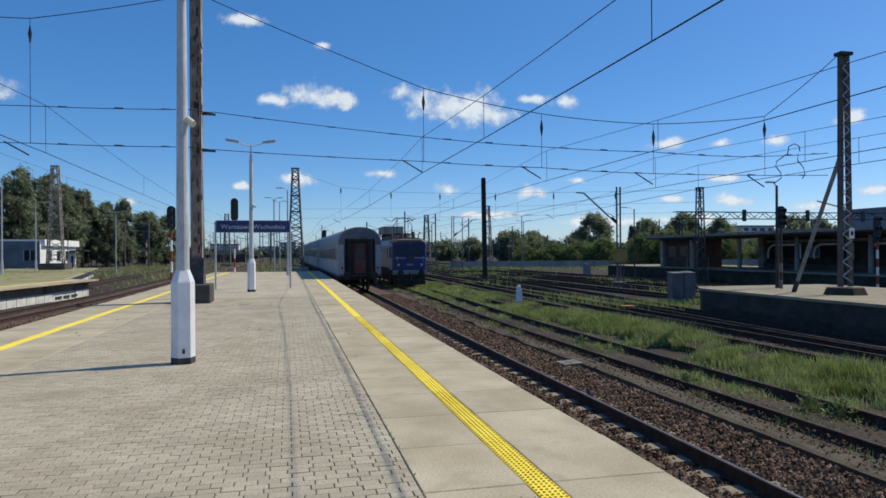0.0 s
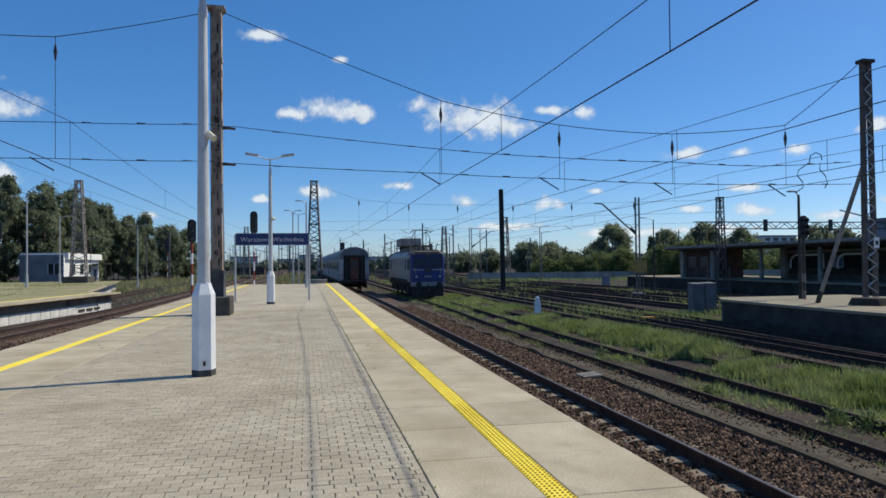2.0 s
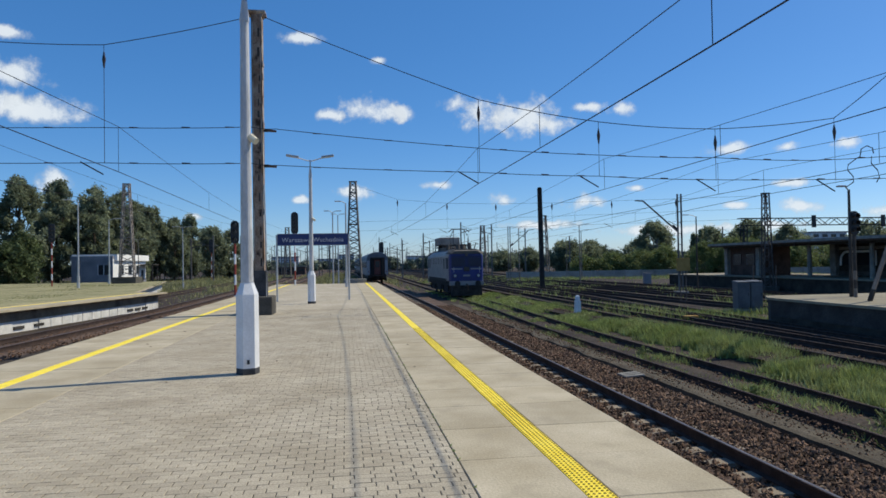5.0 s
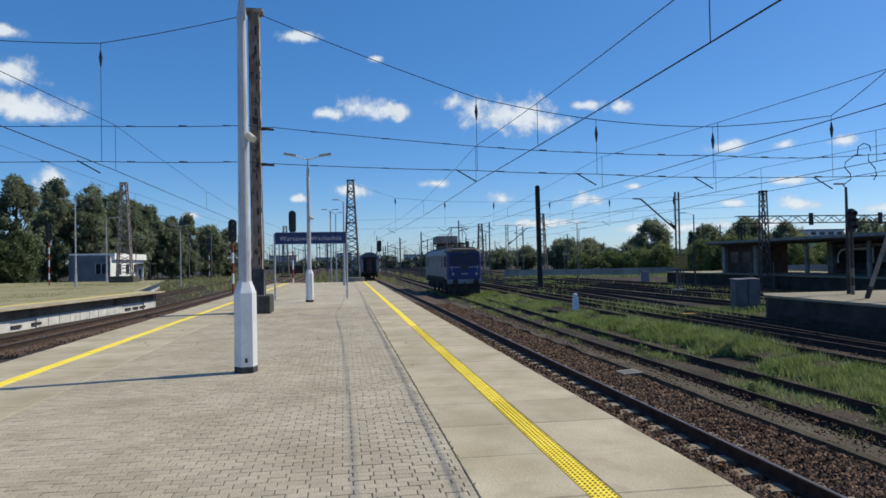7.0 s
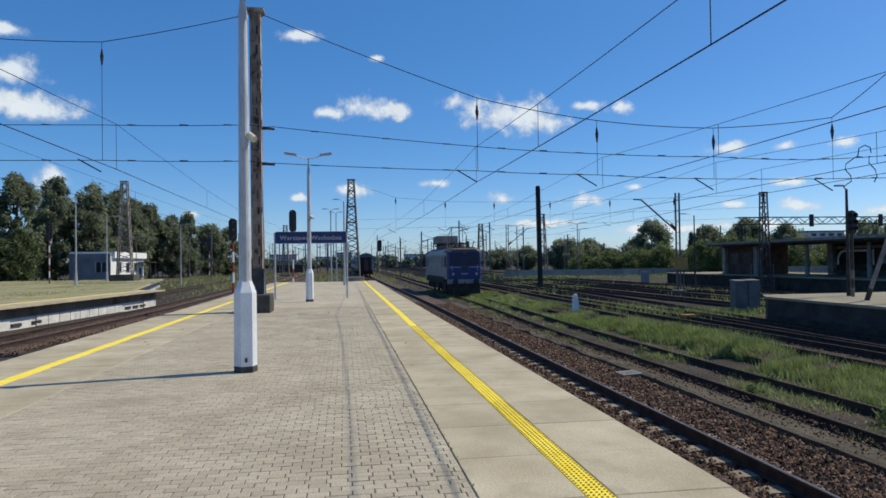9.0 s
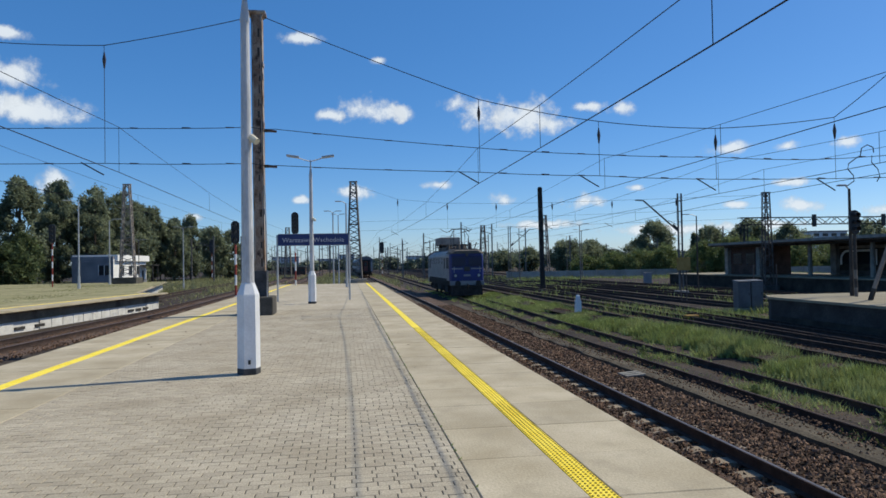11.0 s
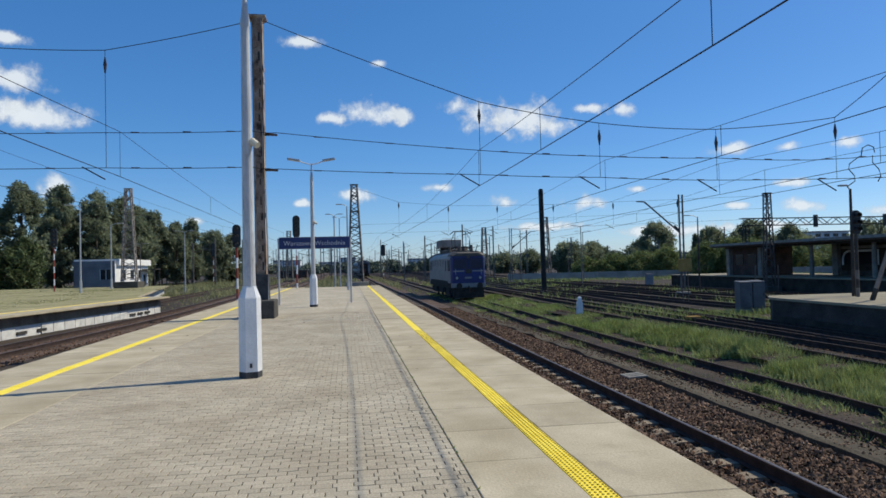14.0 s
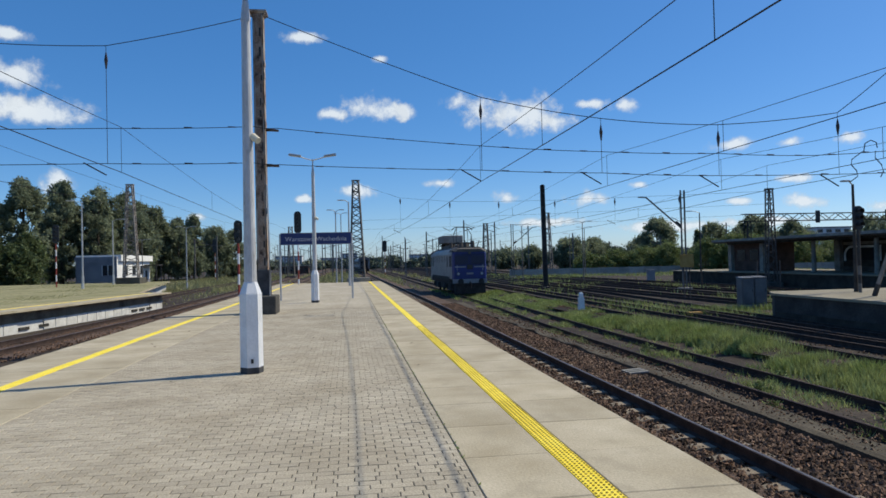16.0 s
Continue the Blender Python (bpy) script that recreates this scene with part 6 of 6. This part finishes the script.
def clouds():
    m = bpy.data.materials.new("cloud_white")
    m.use_nodes = True
    n, l = m.node_tree.nodes, m.node_tree.links
    n.clear()
    out, mix, tr, em = (n.new(k) for k in ("ShaderNodeOutputMaterial", "ShaderNodeMixShader", "ShaderNodeBsdfTransparent", "ShaderNodeEmission"))
    em.inputs[0].default_value, em.inputs[1].default_value = (0.9, 0.95, 1.0, 1), 0.92
    uv = n.new("ShaderNodeUVMap")
    geo = n.new("ShaderNodeNewGeometry")
    ln = n.new("ShaderNodeVectorMath")
    ln.operation = "LENGTH"
    l.new(uv.outputs[0], ln.inputs[0])
    nz = n.new("ShaderNodeTexNoise")
    nz.inputs["Scale"].default_value, nz.inputs["Detail"].default_value, nz.inputs["Roughness"].default_value = 0.0098, 9, 0.62
    l.new(geo.outputs["Position"], nz.inputs["Vector"])
    a = n.new("ShaderNodeMath")
    a.operation = "MULTIPLY_ADD"
    l.new(nz.outputs["Fac"], a.inputs[0])
    a.inputs[1].default_value, a.inputs[2].default_value = 3.3, -0.5
    s = n.new("ShaderNodeMath")
    s.operation = "SUBTRACT"
    l.new(a.outputs[0], s.inputs[0]), l.new(ln.outputs["Value"], s.inputs[1])
    r = n.new("ShaderNodeMapRange")
    r.interpolation_type = "SMOOTHSTEP"
    r.inputs["From Min"].default_value, r.inputs["From Max"].default_value = -0.1, 0.95
    r.inputs["To Max"].default_value = 0.93
    l.new(s.outputs[0], r.inputs["Value"])
    g = n.new("ShaderNodeMath")
    g.operation = "MULTIPLY_ADD"
    l.new(r.outputs[0], g.inputs[0])
    g.inputs[1].default_value, g.inputs[2].default_value = 0.26, 0.69
    l.new(g.outputs[0], em.inputs[1])
    l.new(r.outputs[0], mix.inputs[0]), l.new(tr.outputs[0], mix.inputs[1]), l.new(em.outputs[0], mix.inputs[2]), l.new(mix.outputs[0], out.inputs[0])
    verts, faces, uvs = [], [], []
    for az, el, w, h in CLOUDS:
        turn = Euler((radians(el), 0, -radians(az))).to_matrix()
        i, d = len(verts), 3000 + 2 * len(faces)
        for p, q in ((-1, -1), (1, -1), (1, 1), (-1, 1)):
            verts.append(tuple(turn @ Vector((p * radians(w) * d * 1.7, d, q * radians(h) * d * 1.7)) + Vector((0, 0, EYE_HEIGHT))))
            uvs.append((p * 1.75, q * 1.75))
        faces.append((i, i + 1, i + 2, i + 3))
    me = bpy.data.meshes.new("sky_backdrop")
    me.from_pydata(verts, [], faces)
    lay = me.uv_layers.new(name="UVMap")
    for p in me.polygons:
        for li in p.loop_indices:
            lay.data[li].uv = uvs[me.loops[li].vertex_index]
    me.materials.append(m)
    tagged(new("sky_backdrop", me), "small white fair-weather clouds far off in the sky", "backdrop", kind="structure")


clouds()


def litter():
    rng = np.random.default_rng(31)
    tri = []
    for k in range(70):
        x, y = rng.uniform(-4.6, 1.4), rng.uniform(10, 24)
        s = rng.uniform(0.015, 0.045)
        c = np.array((x, y, 0.012))
        a = rng.uniform(0, 6.28)
        d = np.array((cos(a), sin(a), 0.1)) * s
        n = np.array((-sin(a), cos(a), 0.0)) * s * 0.5
        tri += [(c - d, c + n, c - n + (0, 0, 0.012)), (c + d, c - n + (0, 0, 0.012), c + n)]
    ob = new("leaf_litter", leaf_mesh("leaf_litter", np.array(tri), BARK))
    tagged(ob, "scattered dry leaves lying on the platform paving", "leaves", kind="stuff")
    spots = [(x, 4.36 + rng.normal(0, 0.02), 0.0, 1.0) for x in np.concatenate([rng.normal(1.25, 0.1, 60), rng.normal(1.55, 0.08, 50)])]
    spots += [(0.953 + rng.normal(0, 0.006), rng.uniform(5, 20), 0.0, 0.6) for _ in range(90)]
    blades("weeds", "tiny green tufts in the platform joints", np.array(spots), 0.035, GRASS, 32, 0.6)


litter()


# ---- side platform details ----
def stripe(points, w, z, name, owner, mat):
    bm = B()
    for (x0, y0), (x1, y1) in zip(points, points[1:]):
        d = Vector((x1 - x0, y1 - y0)).normalized()
        n = Vector((-d.y, d.x)) * w / 2
        vs = [bm.verts.new((x0 + n.x * s, y0 + n.y * s, zz)) for s in (-1, 1) for zz in (z, z + 0.004)] + [bm.verts.new((x1 + n.x * s, y1 + n.y * s, zz)) for s in (-1, 1) for zz in (z, z + 0.004)]
        for q in ((1, 5, 7, 3), (0, 1, 3, 2), (4, 6, 7, 5), (0, 4, 5, 1), (2, 3, 7, 6)):
            bm.faces.new([vs[k] for k in q])
    return part(name, bm, mat, owner)


for y in (33.0, 34.6, 44.5, 45.6, 46.7):
    x = -18.3 + 5.95 * y / 49.5 - 0.56
    part("wall_opening", bar(B(), (x, y, -0.92), (x + 0.1, y + 0.75, -0.92), 0.1, 0.14), STEEL_DARK, left_platform)
stripe([(-19.6, 0), (-13.6, 49)], 0.22, 0.002, "warning_line", left_platform, YELLOW)

# ---- pieces of the main platform, last ----
def slab_mesh(w, d, h, c=0.008):
    me = bpy.data.meshes.new("slab")
    x, y = w / 2 - (0.0045 if d < 0.2 else 0.003), d / 2 - (0.0016 if d < 0.2 else 0.002)
    v = [(-x, -y, -h), (x, -y, -h), (x, y, -h), (-x, y, -h), (-x, -y, -c), (x, -y, -c), (x, y, -c), (-x, y, -c), (-x + c, -y + c, 0), (x - c, -y + c, 0), (x - c, y - c, 0), (-x + c, y - c, 0)]
    f = [(0, 1, 5, 4), (1, 2, 6, 5), (2, 3, 7, 6), (3, 0, 4, 7), (4, 5, 9, 8), (5, 6, 10, 9), (6, 7, 11, 10), (7, 4, 8, 11), (8, 9, 10, 11)]
    me.from_pydata(v, [], f)
    return me


def paving():
    rng = random.Random(8)
    pitch = 1.1
    cols = [("edge_slab", YEL_R + 0.105, PLAT_R, CONCRETE), ("inner_slab", JOINT_X + 0.004, YEL_R - 0.105, CONCRETE), ("tactile_slab", YEL_R - 0.105, YEL_R + 0.105, YELLOW),
            ("edge_slab", PLAT_L, YEL_L - 0.105, CONCRETE), ("inner_slab", YEL_L + 0.105, PAVE_L - 0.01, CONCRETE), ("tactile_slab", YEL_L - 0.105, YEL_L + 0.105, YELLOW)]
    for name, x0, x1, mat in cols:
        me = slab_mesh(x1 - x0, pitch, 0.13, 0.007 if mat is CONCRETE else 0.003)
        me.materials.append(mat)
        k = 0
        while -14.1 + k * pitch < PLAT_END:
            ob = new(name, me)
            ob.parent = platform
            ob.matrix_basis = Matrix.LocRotScale(((x0 + x1) / 2, -14.1 + (k + 0.5) * pitch + 0.13, rng.uniform(-0.004, 0.002)), Euler((rng.uniform(-0.002, 0.002), rng.uniform(-0.003, 0.003), 0)), None)
            k += 1
    # studs of the tactile line
    vs, fs = [], []
    for y in np.arange(3.6, 18, 0.055):
        for k in range(5):
            x = YEL_R - 0.084 + 0.042 * k
            i = len(vs)
            for a in range(6):
                vs.append((x + 0.011 * cos(a * pi / 3), y + 0.014 * sin(a * pi / 3), 0))
            for a in range(6):
                vs.append((x + 0.0095 * cos(a * pi / 3), y + 0.012 * sin(a * pi / 3), 0.005))
            fs += [(i + a, i + (a + 1) % 6, i + 6 + (a + 1) % 6, i + 6 + a) for a in range(6)] + [tuple(range(i + 6, i + 12))]
    me = bpy.data.meshes.new("tactile_dots")
    me.from_pydata(vs, [], fs)
    me.materials.append(PITS)
    st = new("tactile_dots", me)
    st.parent = platform
    tagged(st, kind="stuff")
    # blocks: rows across the platform, offset by half from row to row
    L, D, C = 0.168, 0.102, 0.003
    paver = slab_mesh(L, D, 0.06, C)
    paver.materials.append(PAVER)
    vs, fs = [], []
    rows = int((PLAT_END - 3.0) / D)
    base = np.array([v.co[:] for v in paver.vertices])
    quads = [tuple(p.vertices) for p in paver.polygons]
    made = 0
    for r in range(-166, rows):
        y = 3.0 + r * D
        if y > 27:
            break
        x = PAVE_L
        w = L * (0.5 if r % 2 else 1.0)
        while x < JOINT_X - 0.03:
            w = min(w, JOINT_X - x)
            cx, k = x + w / 2, w / L
            x += w
            w = L * (1.0 if rng.random() < 0.992 else rng.choice((0.6, 1.3)))
            z = rng.uniform(-0.003, 0.002)
            if k == 1.0 and -1.2 < cx < 0.9 and 4.6 < y < 7.6 and made < 300:
                ob = new("paver", paver)
                ob.parent = platform
                ob.matrix_basis = Matrix.LocRotScale((cx, y, z), Euler((rng.uniform(-0.008, 0.008), rng.uniform(-0.008, 0.008), rng.uniform(-0.008, 0.008))), None)
                made += 1
            else:
                i = len(vs)
                for bx, by, bz in base:
                    vs.append((cx + bx * k - (1 - k) * 0.0045 * (1 if bx > 0 else -1), y + by, z + bz))
                fs += [tuple(i + n for n in q) for q in quads]
    me = bpy.data.meshes.new("pavers")
    me.from_pydata(vs, [], fs)
    me.materials.append(PAVER_FAR)
    ob = new("pavers", me)
    ob.parent = platform
    tagged(ob, kind="stuff")
    part("paver_field", box(B(), PAVE_L, JOINT_X, 27, PLAT_END, -0.07, -0.003), PAVER_FIELD, platform)
    part("sand_filler", box(B(), PAVE_L, JOINT_X, -14, 27, -0.07, -0.0065), JOINT, platform)


PITS = material("worn_yellow_dots", (0.42, 0.31, 0.05), (0.55, 0.42, 0.08), 6, 0.8, grain=0.2)
PAVER_FIELD = material("paver_concrete_distant", (0.368, 0.317, 0.232), (0.465, 0.41, 0.315), 0.9, 0.9, bump=0.2, fine=9, grain=0.12, stretch=(0.8, 0.35, 1))
paving()


def motions():
    f = TRACKS[0][1]
    for k, c in enumerate(coaches):
        rows = []
        for t in (0, 1, 2, 3, 4, 5.5, 7, 8, 9, 10.5, 12.5, 14, 16):
            y0 = REAR(t) + k * 25.6
            a, b = f(y0 + 3.3), f(y0 + 21.2)
            turn = -math.degrees(atan2(b - a, 17.9))
            x0 = a - (b - a) / 17.9 * 3.3
            rows.append((t, pose(x0, y0, RAIL_Z, 0, 0, turn)))
        walk(c, rows)


motions()
